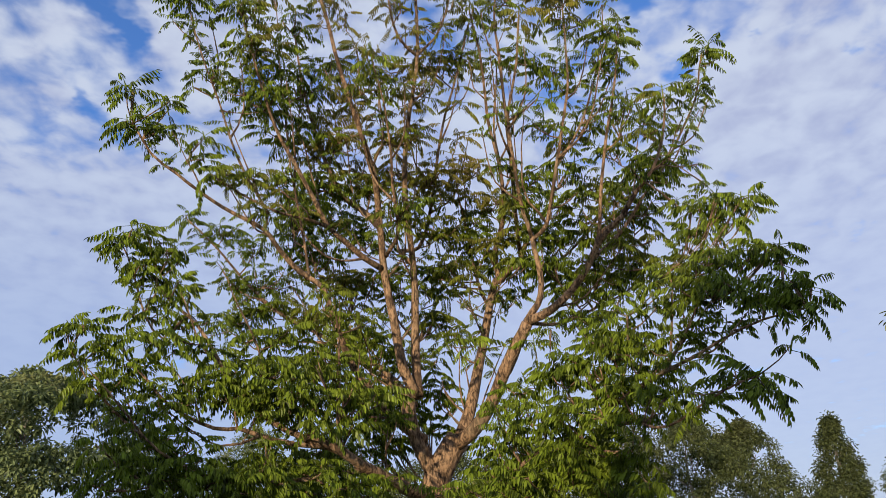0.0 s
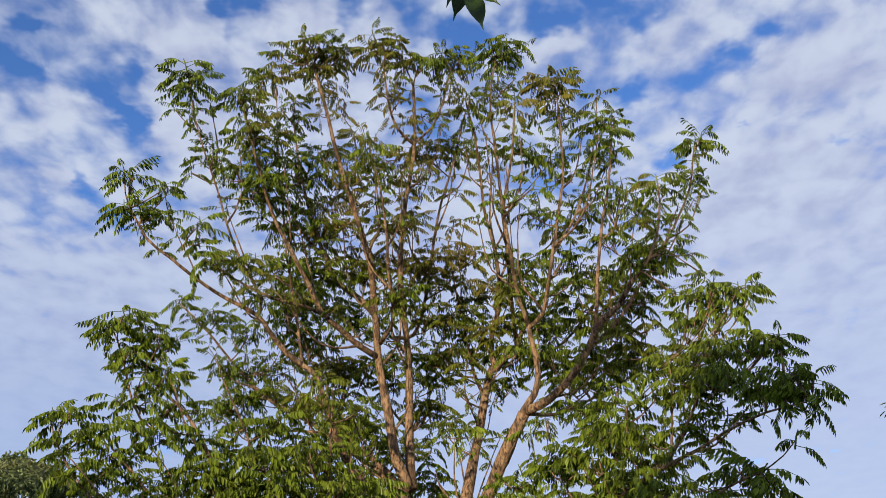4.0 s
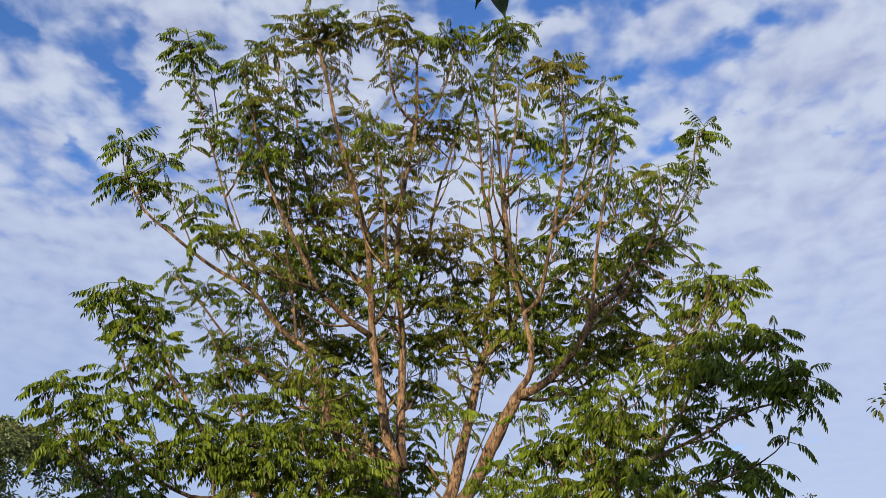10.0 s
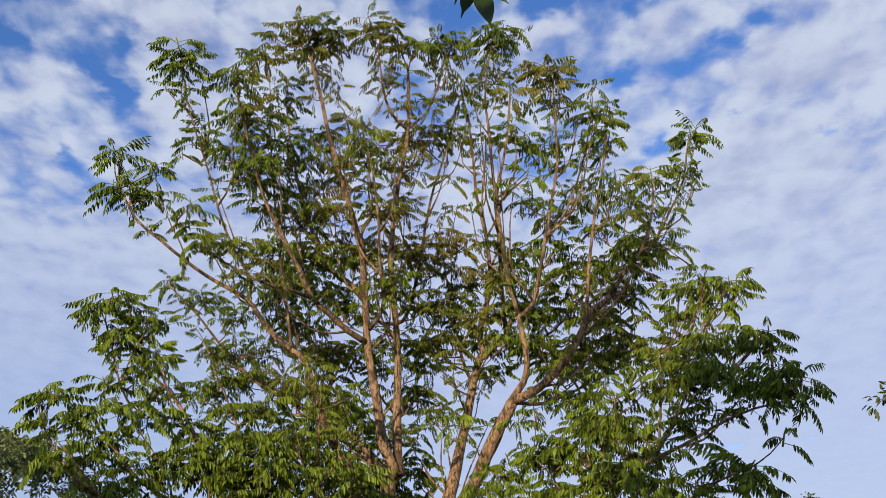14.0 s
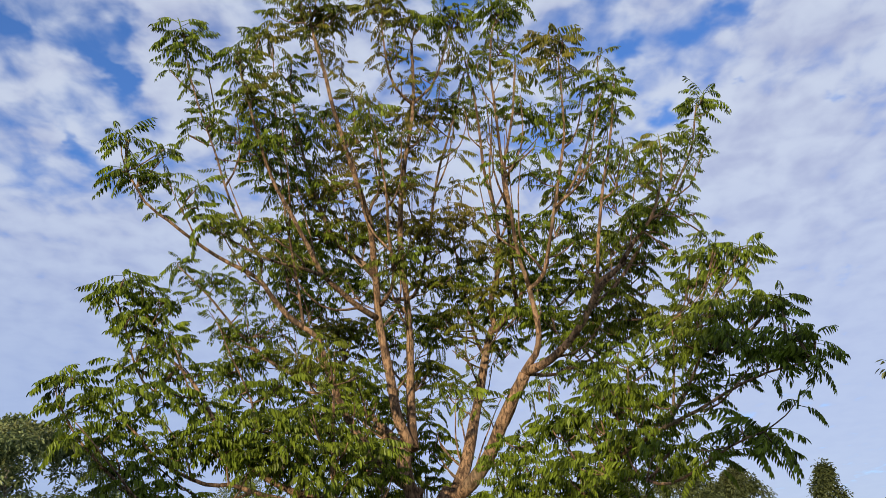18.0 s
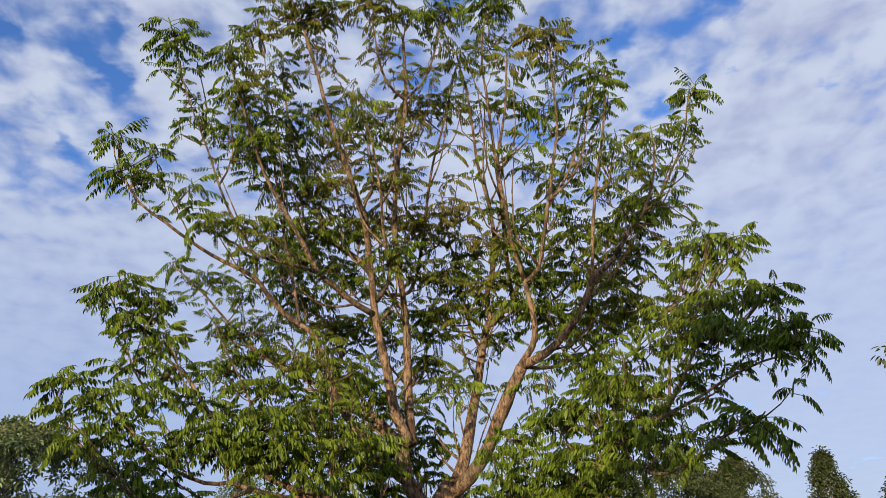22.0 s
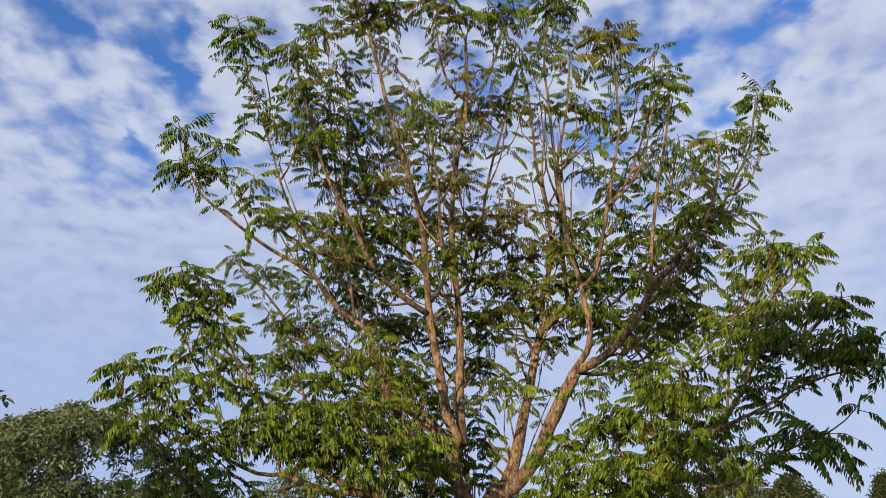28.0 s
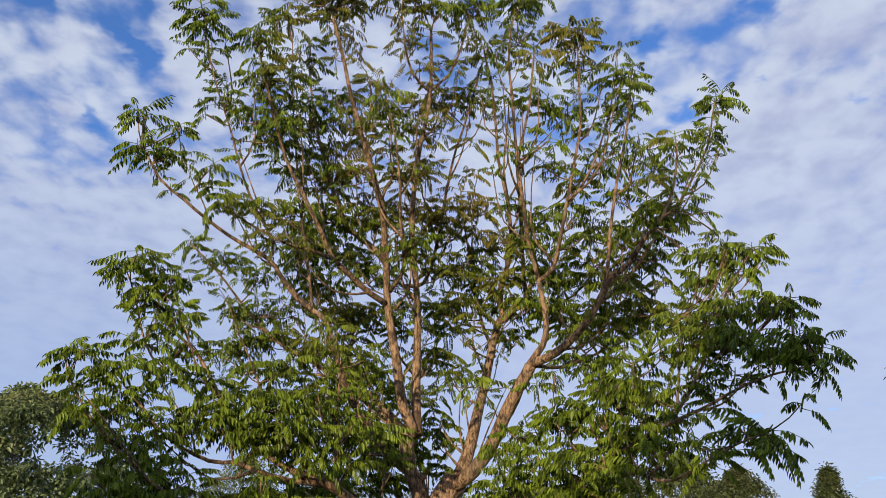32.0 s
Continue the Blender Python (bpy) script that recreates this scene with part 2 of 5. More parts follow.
# ---- wood ----
def spline(points, step):
    """Catmull-Rom through the points, sampled about every step metres: places and their share of the way."""
    pts = [Vector(p) for p in points]
    ends = [pts[0] * 2 - pts[1], *pts, pts[-1] * 2 - pts[-2]]
    out = []
    for i in range(1, len(ends) - 2):
        p0, p1, p2, p3 = ends[i - 1:i + 3]
        count = max(2, int((p2 - p1).length / step))
        for k in range(count):
            t = k / count
            out.append(0.5 * (2 * p1 + (p2 - p0) * t + (2 * p0 - 5 * p1 + 4 * p2 - p3) * t * t + (3 * p1 - p0 - 3 * p2 + p3) * t ** 3))
    out.append(pts[-1])
    return out


class Mesh:
    """Collects vertices and faces quickly."""

    def __init__(self):
        self.v, self.f = [], []

    def tube(self, path, radii, sides):
        base = len(self.v)
        side = Vector((1, 0, 0))
        last = len(path) - 1
        for i, p in enumerate(path):
            d = (path[min(i + 1, last)] - path[max(i - 1, 0)]).normalized()
            side = (side - d * side.dot(d))
            side = side.normalized() if side.length > 1e-4 else d.orthogonal().normalized()
            other = d.cross(side)
            for k in range(sides):
                a = 2 * math.pi * k / sides
                r = radii[i]
                if sides > 6:
                    r *= 1 + 0.10 * noise.noise(p * 2.3 + Vector((math.cos(a), math.sin(a), 0)) * 0.8)
                self.v.append(p + (side * math.cos(a) + other * math.sin(a)) * r)
        for i in range(last):
            for k in range(sides):
                j = (k + 1) % sides
                self.f.append((base + i * sides + k, base + i * sides + j, base + (i + 1) * sides + j, base + (i + 1) * sides + k))
        self.f.append(tuple(base + last * sides + k for k in range(sides)))
        self.f.append(tuple(base + k for k in reversed(range(sides))))

    def data(self, name, mat, smooth=True):
        me = bpy.data.meshes.new(name)
        me.from_pydata([tuple(v) for v in self.v], [], self.f)
        me.materials.append(mat)
        if smooth:
            me.polygons.foreach_set("use_smooth", [True] * len(me.polygons))
        return me


def thing(name, label, category, x, y, z=0.0, group=""):
    ob = new(name)
    ob.location = (x, y, z)
    ob.empty_display_size = 0.3
    bpy.context.view_layer.update()
    return tagged(ob, label, category, group)


def part(name, me, parent, label="", kind=""):
    """Links mesh data, given in world metres, as one part under its parent."""
    ob = new(name, me)
    ob.parent = parent
    if not parent.parent:
        ob.matrix_parent_inverse = Matrix.Translation(-parent.location)
    return tagged(ob, label, kind=kind)


class Wood:
    """The wood of one tree: limbs as parts, and where twigs may start."""

    def __init__(self, tree, bark):
        self.tree, self.bark, self.spots, self.ends = tree, bark, [], []

    def limb(self, name, parent, r0, r1, *points, wobble=0.03, label=""):
        path = spline(points, 0.16)
        n = len(path)
        total = [0.0]
        for a, b in zip(path, path[1:]):
            total.append(total[-1] + (b - a).length)
        for i, p in enumerate(path):
            if 1 < i < n - 1:
                path[i] = p + noise.noise_vector(p * 0.9) * wobble + noise.noise_vector(p * 3.1) * wobble * 0.3
        radii = [r0 + (r1 - r0) * (s / total[-1]) ** 0.62 for s in total]
        m = Mesh()
        m.tube(path, radii, 10 if r0 > 0.05 else 7)
        ob = part(name, m.data(name, self.bark), parent or self.tree, label)
        self.spots += [(p, r, ob) for p, r in zip(path, radii)]
        self.ends.append((path, total, r1, ob))
        return ob

    def forks(self, every=0.75):
        """Thin stems that leave the limbs and rise beside them."""
        rnd = random.Random(4)
        for path, total, r1, ob in list(self.ends):
            if total[-1] < 1.2 or path[-1].z < 3.0:
                continue
            s = rnd.uniform(0.3, 0.9)
            for p, q, at in zip(path, path[1:], total):
                if at < s or at > total[-1] * 0.78:
                    continue
                s = at + every * rnd.uniform(0.7, 1.4)
                way = (q - p).normalized()
                aside = Vector((rnd.gauss(0, 1), rnd.gauss(0, 1), rnd.gauss(0, 0.4)))
                aside = (aside - way * aside.dot(way)).normalized()
                reach = min(2.0, (total[-1] - at) * 0.9) * rnd.uniform(0.55, 1.0)
                knee = p + (way * 0.55 + aside * 0.55 + Vector((0, 0, 0.15))) * reach * 0.42
                tip = knee + (way * 0.75 + aside * 0.12 + Vector((0, 0, 0.35))) * reach * 0.6
                self.limb("stem", ob if not ob.parent.parent else ob.parent, 0.009 + 0.007 * reach, 0.006, p, knee, tip, wobble=0.05)

    def nearest(self, q):
        """The spot a twig to q would start from: near, and rather below than above."""
        best, cost = None, 1e9
        for p, r, ob in self.spots:
            d = q - p
            c = d.length + max(0.0, 0.7 * math.hypot(d.x, d.y) - d.z) * 0.8 + (0.25 if r > 0.12 else 0.0)
            if c < cost:
                best, cost = (p, r, ob), c
        return best


# ---- pinnate leaves ----
def leaflet(m, at, along, down, length, width):
    """One blade, folded along its midrib: 4 triangles."""
    tip = at + (along * 0.9 + down * 0.25).normalized() * length
    across = along.cross(down).normalized()
    fold = along.cross(across).normalized() * width * 0.28
    b = len(m.v)
    m.v += [at, at + (tip - at) * 0.28 + across * width * 0.50 + fold, at + (tip - at) * 0.66 + across * width * 0.42 + fold, tip,
            at + (tip - at) * 0.66 - across * width * 0.42 + fold, at + (tip - at) * 0.28 - across * width * 0.50 + fold]
    m.f += [(b, b + 1, b + 2, b + 3), (b, b + 3, b + 4, b + 5)]


def compound_leaf(m, rnd, at, heading, rise, length, pairs, size):
    """A gently arching stalk with pairs of leaflets that hang from it like the teeth of a comb."""
    out = Vector((math.cos(heading), math.sin(heading), 0))
    p, ang = Vector(at), rise
    steps = pairs + 3
    droop = radians(rnd.uniform(45, 90)) / steps
    sway = rnd.uniform(-0.10, 0.10)
    path = [p.copy()]
    for i in range(steps):
        out = (out + out.cross(Vector((0, 0, 1))) * sway * 0.4).normalized()
        p = p + (out * math.cos(ang) + Vector((0, 0, 1)) * math.sin(ang)) * (length / steps)
        ang -= droop
        path.append(p.copy())
    m.tube([path[0], path[len(path) // 2], path[-1]], [0.005, 0.004, 0.002], 3)
    cross = out.cross(Vector((0, 0, 1)))
    hang = rnd.uniform(0.7, 1.6)
    for i in range(3, len(path)):
        d = (path[i] - path[i - 1]).normalized()
        share = (i - 3) / max(1, len(path) - 4)
        k = size * (0.74 + 0.40 * math.sin(math.pi * min(1, share * 0.85 + 0.15))) * rnd.uniform(0.90, 1.08)
        for sgn in (-1, 1):
            if rnd.random() < 0.06:
                continue
            along = (cross * sgn * rnd.uniform(0.5, 0.75) + d * rnd.uniform(0.30, 0.50) + Vector((0, 0, -1)) * hang * rnd.uniform(0.85, 1.15)).normalized()
            leaflet(m, path[i] + cross * sgn * 0.004, along, Vector((0, 0, -1)) + d * rnd.uniform(-0.2, 0.5), k, k * 0.30)
    d = (path[-1] - path[-2]).normalized()
    leaflet(m, path[-1], d, Vector((0, 0, -1)) + out * 0.05, size * 0.9, size * 0.31)


def spray_mesh(seed, leaves, length, size):
    """A rosette of compound leaves round a shoot's end."""
    rnd = random.Random(seed)
    m = Mesh()
    m.tube([Vector((0, 0, -0.10)), Vector((0, 0, 0.03)), Vector((0.01, 0, 0.10))], [0.010, 0.009, 0.006], 4)
    for k in range(leaves):
        ring = k / leaves
        heading = k * 2.4 + rnd.uniform(-0.35, 0.35)
        rise = radians(6 + 34 * ring + rnd.uniform(-14, 12))
        compound_leaf(m, rnd, (0, 0, -0.06 + 0.13 * ring), heading, rise, length * rnd.uniform(0.78, 1.12) * (1 - 0.25 * ring), rnd.randint(5, 6), size * rnd.uniform(0.9, 1.1))
    return m


FULL = [spray_mesh(10 + i, 6 + i % 3, 0.45, 0.104) for i in range(8)]
THIN = [spray_mesh(40 + i, 3 + i % 3, 0.38, 0.092) for i in range(5)]
FULL_DATA = [m.data("leaf_spray", LEAF, False) for m in FULL]
THIN_DATA = [m.data("leaf_spray", LEAF, False) for m in THIN]
FULL_ARRAYS = [(np.array(m.v, dtype=np.float64), m.f) for m in FULL]
THIN_ARRAYS = [(np.array(m.v, dtype=np.float64), m.f) for m in THIN]


# where the upright stems stay bare: x, z and reach
BARE = [(0.83, 8.0, 0.42), (0.83, 7.3, 0.36), (1.10, 4.0, 0.5)]


def bare(q):
    return any(math.hypot(q.x - x, q.z - z) < r for x, z, r in BARE)


class Crown:
    """Foliage of the large tree. Sprays on its outer boughs are parts; the rest is joined."""

    def __init__(self, wood, limit):
        self.wood, self.left = wood, limit
        self.rest_v, self.rest_f, self.count = [], [], 0
        self.rnd = random.Random(7)
        self.stalk = Mesh()

    def bough(self, x, y, z, wide, high, n, single=0, thin=False, deep=0.9):
        """n sprays spread over an ellipsoid, on twigs that fork from the nearest limb."""
        rnd, mid = self.rnd, Vector((x, y, z))
        root, r, limb = self.wood.nearest(mid - Vector((0, 0, high * 0.6)))
        twigs = Mesh()
        heart = mid - Vector((0, 0, high * 0.45))
        lean = (heart - root)
        bend = root.lerp(heart, 0.5) + Vector((0, 0, -0.08 * lean.length)) + noise.noise_vector(mid) * 0.06
        stem = spline([root, bend, heart], 0.2)
        r0 = min(r * 0.7, 0.010 + 0.010 * lean.length)
        twigs.tube(stem, [r0 + (0.008 - r0) * i / (len(stem) - 1) for i in range(len(stem))], 5)
        spots = []
        tries = 0
        n = max(1, round(n * 0.68))
        while len(spots) < n and tries < n * 30:
            tries += 1
            q = Vector((rnd.uniform(-1, 1), rnd.uniform(-1, 1), rnd.uniform(-1, 1)))
            if q.length > 1:
                continue
            q = Vector((q.x * wide * 1.1, q.y * wide * deep * 1.1, q.z * high * 0.62)) + mid
            if all((q - o).length > 0.23 for o in spots):
                spots.append(q)
        for q in spots:
            start = stem[int(rnd.uniform(0.45, 0.999) * len(stem))]
            knee = start.lerp(q, 0.55) + Vector((0, 0, -0.10 * (q - start).length)) + Vector((rnd.uniform(-1, 1), rnd.uniform(-1, 1), 0)) * 0.04
            way = spline([start, knee, q], 0.25)
            twigs.tube(way, [0.011 - 0.004 * i / (len(way) - 1) for i in range(len(way))], 4)
            out = Vector((q.x - TREE_X, q.y - TREE_Y, 0)) * 0.06 + Vector((rnd.uniform(-0.28, 0.28), rnd.uniform(-0.28, 0.28), 1))
            turn = out.to_track_quat("Z", "Y") @ Euler((0, 0, rnd.uniform(0, 6.28))).to_quaternion()
            size = rnd.uniform(0.64, 1.02)
            place = Matrix.LocRotScale(q, turn, (size,) * 3)
            pick = rnd.randrange(5 if thin else 8)
            if single > 0 and self.left > 0:
                single -= 1
                self.left -= 1
                ob = part("leaf_spray", (THIN_DATA if thin else FULL_DATA)[pick], limb)
                ob.matrix_basis = place
            else:
                self.lay((THIN_ARRAYS if thin else FULL_ARRAYS)[pick], place)
        part("branchlet", twigs.data("branchlet", self.wood.bark), limb)

    def lay(self, arrays, place):
        """Adds one spray to the joined foliage."""
        v, f = arrays
        m = np.array(place)
        self.rest_v.append(v @ m[:3, :3].T + m[:3, 3])
        self.rest_f += [tuple(i + self.count for i in t) for t in f]
        self.count += len(v)

    def tips(self):
        """Dresses the ends of the limbs: a full spray on top and leaves along the last stretch."""
        rnd = self.rnd
        for path, total, r1, limb in self.wood.ends:
            if r1 > 0.03:
                continue
            way = (path[-1] - path[-3]).normalized() + Vector((0, 0, 0.5))
            turn = (way + Vector((0, 0, 0.6))).to_track_quat("Z", "Y") @ Euler((0, 0, rnd.uniform(0, 6.28))).to_quaternion()
            place = Matrix.LocRotScale(path[-1], turn, (rnd.uniform(0.9, 1.08),) * 3)
            if self.left > 0:
                self.left -= 1
                part("leaf_spray", FULL_DATA[rnd.randrange(8)], limb).matrix_basis = place
            else:
                self.lay(FULL_ARRAYS[rnd.randrange(8)], place)
            gone = 0.0
            for a, s in zip(reversed(path), reversed(total)):
                if total[-1] - s > 0.85:
                    break
                if total[-1] - s - gone > 0.16:
                    gone = total[-1] - s
                    lean = Vector((rnd.uniform(-0.8, 0.8), rnd.uniform(-0.8, 0.8), 1)).to_track_quat("Z", "Y") @ Euler((0, 0, rnd.uniform(0, 6.28))).to_quaternion()
                    self.lay(THIN_ARRAYS[rnd.randrange(5)], Matrix.LocRotScale(a, lean, (rnd.uniform(0.6, 0.85),) * 3))

    def stem_tips(self, first):
        """One small spray on each thin stem's end."""
        rnd = self.rnd
        for path, total, r1, limb in self.wood.ends[first:]:
            if bare(path[-1]):
                continue
            turn = Vector((rnd.uniform(-0.5, 0.5), rnd.uniform(-0.5, 0.5), 1)).to_track_quat("Z", "Y") @ Euler((0, 0, rnd.uniform(0, 6.28))).to_quaternion()
            self.lay(THIN_ARRAYS[rnd.randrange(5)], Matrix.LocRotScale(path[-1], turn, (rnd.uniform(0.6, 0.9),) * 3))

    def along(self, share, thickest, thin_share=0.6):
        """Small sprays on short twigs straight off the thinner limbs."""
        rnd = self.rnd
        for p, r, limb in list(self.wood.spots):
            if r > thickest or rnd.random() > share or bare(p):
                continue
            off = Vector((rnd.gauss(0, 1), rnd.gauss(0, 1), rnd.uniform(-0.2, 0.9))).normalized() * rnd.uniform(0.12, 0.55)
            twigs = Mesh()
            way = spline([p, p + off * 0.6 + Vector((0, 0, -0.03)), p + off], 0.2)
            twigs.tube(way, [0.008 - 0.003 * i / (len(way) - 1) for i in range(len(way))], 4)
            turn = (off * 0.8 + Vector((0, 0, 0.7))).to_track_quat("Z", "Y") @ Euler((0, 0, rnd.uniform(0, 6.28))).to_quaternion()
            place = Matrix.LocRotScale(p + off, turn, (rnd.uniform(0.6, 0.95),) * 3)
            self.lay(THIN_ARRAYS[rnd.randrange(5)] if rnd.random() < thin_share else FULL_ARRAYS[rnd.randrange(8)], place)
            base = len(self.stalk.v)
            self.stalk.v += twigs.v
            self.stalk.f += [tuple(i + base for i in t) for t in twigs.f]

    def close(self, name="foliage"):
        if self.stalk.v:
            part("twig", self.stalk.data("twig", self.wood.bark), self.wood.tree, kind="stuff")
        me = bpy.data.meshes.new(name)
        me.from_pydata(np.concatenate(self.rest_v).tolist(), [], self.rest_f)
        me.materials.append(LEAF)
        part(name, me, self.wood.tree, "inner foliage of feathery green leaves", kind="stuff")


# ---- the large tree ----
TREE_X, TREE_Y = -0.44, 12.00
tree = thing("tree", "tall spreading tree with feathery pinnate leaves and pale bark", "tree", TREE_X, TREE_Y)
wood = Wood(tree, BARK)
wood.limb("trunk", None, 0.292, 0.185, (-0.52, 12.00, -0.10), (-0.44, 12.00, 1.69), (-0.37, 12.00, 2.21), (-0.16, 12.00, 2.65), (0.00, 12.05, 2.87), label="pale brown trunk with flaking bark")
wood.limb("limb", None, 0.129, 0.0918, (-0.31, 12.00, 2.30), (-0.49, 11.90, 2.65), (-0.64, 11.80, 3.02), (-0.70, 11.80, 3.45))
wood.limb("limb", None, 0.0875, 0.021, (-0.59, 11.80, 3.46), (-0.77, 11.70, 3.87), (-0.91, 11.60, 4.58), (-1.05, 11.60, 5.35), (-1.07, 11.41, 5.90), (-1.11, 10.95, 6.53), (-1.20, 10.77, 6.86), (-1.39, 10.50, 7.46), (-1.61, 10.26, 8.18), (-1.75, 10.05, 8.79), (-1.90, 9.87, 9.36))
limb_a2 = wood.limb("limb", None, 0.084, 0.021, (-0.57, 11.80, 3.46), (-0.60, 12.00, 4.01), (-0.62, 12.10, 4.71), (-0.64, 12.20, 5.54), (-0.69, 11.51, 6.49), (-0.68, 11.31, 7.12), (-0.62, 11.16, 7.58), (-0.51, 10.97, 8.19), (-0.46, 10.85, 8.59), (-0.45, 10.57, 9.48))
wood.limb("branch", limb_a2, 0.028, 0.0105, (-0.46, 10.85, 8.59), (-0.75, 10.64, 8.80), (-0.86, 10.45, 9.17), (-0.90, 10.29, 9.69))
wood.limb("branch", limb_a2, 0.0245, 0.0105, (-0.46, 10.85, 8.59), (-0.18, 10.89, 8.93), (-0.00, 10.77, 9.30), (0.13, 10.64, 9.75))
wood.limb("limb", None, 0.077, 0.035, (-0.48, 11.90, 2.86), (-0.74, 11.70, 3.00), (-1.08, 11.40, 3.37), (-1.36, 11.20, 3.69), (-1.52, 11.00, 3.98), (-1.68, 10.90, 4.40), (-1.80, 10.80, 4.81), (-2.01, 10.70, 4.98))
limb_a3b = wood.limb("limb", None, 0.0455, 0.014, (-2.01, 10.70, 4.98), (-2.22, 10.67, 5.15), (-2.44, 10.46, 5.40), (-2.58, 10.39, 5.59), (-2.83, 10.23, 5.71), (-3.27, 10.14, 5.95), (-3.68, 9.91, 6.25), (-4.02, 9.81, 6.53), (-4.26, 9.66, 6.91))
wood.limb("branch", limb_a3b, 0.0245, 0.0084, (-2.58, 10.39, 5.59), (-2.54, 10.31, 5.82), (-2.74, 10.17, 6.18), (-2.97, 10.11, 6.67), (-3.14, 9.92, 7.19), (-3.33, 9.74, 7.71), (-3.48, 9.55, 8.24), (-3.55, 9.39, 8.70))
limb_a5 = wood.limb("limb", None, 0.0525, 0.014, (-1.05, 11.60, 5.35), (-1.29, 11.24, 5.42), (-1.57, 10.95, 5.60), (-1.78, 10.78, 5.77), (-1.95, 10.55, 6.09), (-2.20, 10.38, 6.58), (-2.35, 10.16, 6.85), (-2.51, 10.02, 7.24), (-2.67, 9.84, 7.77), (-2.82, 9.62, 8.39))
wood.limb("branch", limb_a5, 0.0315, 0.0105, (-1.74, 10.79, 5.74), (-1.98, 10.45, 5.74), (-2.26, 10.22, 5.74), (-2.53, 10.07, 5.82), (-2.81, 9.91, 5.94), (-3.16, 9.72, 6.14))
wood.limb("branch", limb_a5, 0.0245, 0.0084, (-2.00, 10.72, 4.98), (-2.11, 10.84, 5.60), (-2.25, 10.85, 6.22), (-2.35, 10.72, 6.79), (-2.42, 10.52, 7.61), (-2.49, 10.31, 8.46))
wood.limb("limb", None, 0.056, 0.014, (-1.08, 11.39, 5.97), (-1.40, 11.71, 6.39), (-1.60, 11.51, 6.49), (-1.85, 11.58, 6.91), (-2.06, 11.54, 7.48), (-2.28, 11.45, 8.25), (-2.44, 11.15, 9.24))
wood.limb("limb", None, 0.035, 0.0105, (-1.00, 11.43, 5.51), (-0.81, 11.05, 5.64), (-0.78, 10.85, 5.91), (-0.83, 10.60, 6.28), (-0.84, 10.31, 6.77), (-0.91, 10.10, 7.37), (-1.05, 9.91, 7.91))
wood.limb("limb", None, 0.042, 0.014, (-0.64, 12.17, 5.62), (-0.86, 12.31, 5.90), (-0.56, 12.69, 6.09), (-0.38, 12.83, 6.74), (-0.23, 11.98, 7.19), (-0.09, 11.82, 7.93), (0.14, 11.61, 8.66), (0.38, 11.37, 9.50))
limb_a4 = wood.limb("limb", None, 0.07, 0.014, (-0.64, 11.90, 3.35), (-0.97, 12.60, 3.83), (-1.43, 13.20, 4.32), (-1.94, 13.60, 4.61), (-2.37, 13.80, 4.92), (-2.79, 13.90, 5.16), (-3.34, 14.00, 5.54), (-3.83, 14.10, 6.04), (-4.36, 13.96, 6.66), (-4.90, 13.82, 7.19))
wood.limb("branch", limb_a4, 0.028, 0.0084, (-2.15, 13.70, 4.74), (-2.76, 13.90, 4.82), (-3.20, 14.10, 4.91), (-3.82, 14.20, 4.99), (-4.25, 14.20, 5.24))
wood.limb("branch", limb_a4, 0.028, 0.0084, (-3.34, 14.00, 5.54), (-3.63, 13.90, 5.67), (-3.95, 13.90, 5.46))
wood.limb("limb", None, 0.0595, 0.021, (-0.69, 11.80, 3.32), (-0.90, 12.40, 3.59), (-1.16, 12.90, 3.95), (-1.50, 13.40, 4.25), (-1.84, 13.80, 4.63), (-2.18, 14.00, 5.20))
limb_b = wood.limb("limb", None, 0.112, 0.0561, (0.03, 12.05, 2.88), (0.15, 12.20, 3.23), (0.27, 12.35, 3.72), (0.43, 12.50, 4.37), (0.58, 12.60, 5.13), (0.69, 12.60, 5.46))
wood.limb("branch", limb_b, 0.0595, 0.035, (0.75, 12.60, 5.43), (0.90, 12.50, 5.58), (1.07, 12.39, 5.64), (1.16, 12.19, 5.91))
limb_b1 = wood.limb("limb", None, 0.0525, 0.014, (0.73, 12.60, 5.39), (0.71, 12.63, 5.92), (0.84, 12.59, 6.42), (0.82, 11.83, 6.58), (0.77, 11.66, 7.09), (0.64, 11.47, 7.72), (0.58, 11.30, 8.27), (0.48, 11.09, 8.98), (0.39, 10.95, 9.43))
wood.limb("limb", None, 0.0455, 0.014, (1.10, 12.38, 5.66), (1.00, 11.95, 6.34), (0.93, 11.27, 6.81), (0.88, 10.96, 7.57), (0.81, 10.74, 8.24), (0.76, 10.53, 8.92), (0.83, 10.31, 9.61))
wood.limb("branch", limb_b1, 0.0245, 0.0105, (0.80, 11.69, 7.00), (0.73, 11.64, 7.63), (0.76, 11.54, 8.19), (0.80, 11.38, 8.73))
wood.limb("limb", None, 0.0385, 0.0105, (0.57, 12.50, 4.90), (0.43, 12.90, 5.38), (0.29, 13.09, 6.23), (0.14, 12.17, 6.77), (0.04, 11.98, 7.39))
limb_c = wood.limb("limb", None, 0.112, 0.0805, (-0.06, 12.00, 2.77), (0.24, 11.70, 2.96), (0.48, 11.50, 3.28), (0.68, 11.30, 3.68), (0.87, 11.20, 4.07), (1.02, 11.10, 4.33))
limb_c1 = wood.limb("limb", None, 0.07, 0.0385, (1.03, 11.10, 4.36), (1.23, 10.90, 4.40), (1.52, 10.70, 4.57), (1.82, 10.50, 4.90), (2.01, 10.29, 5.25), (2.34, 10.06, 5.54))
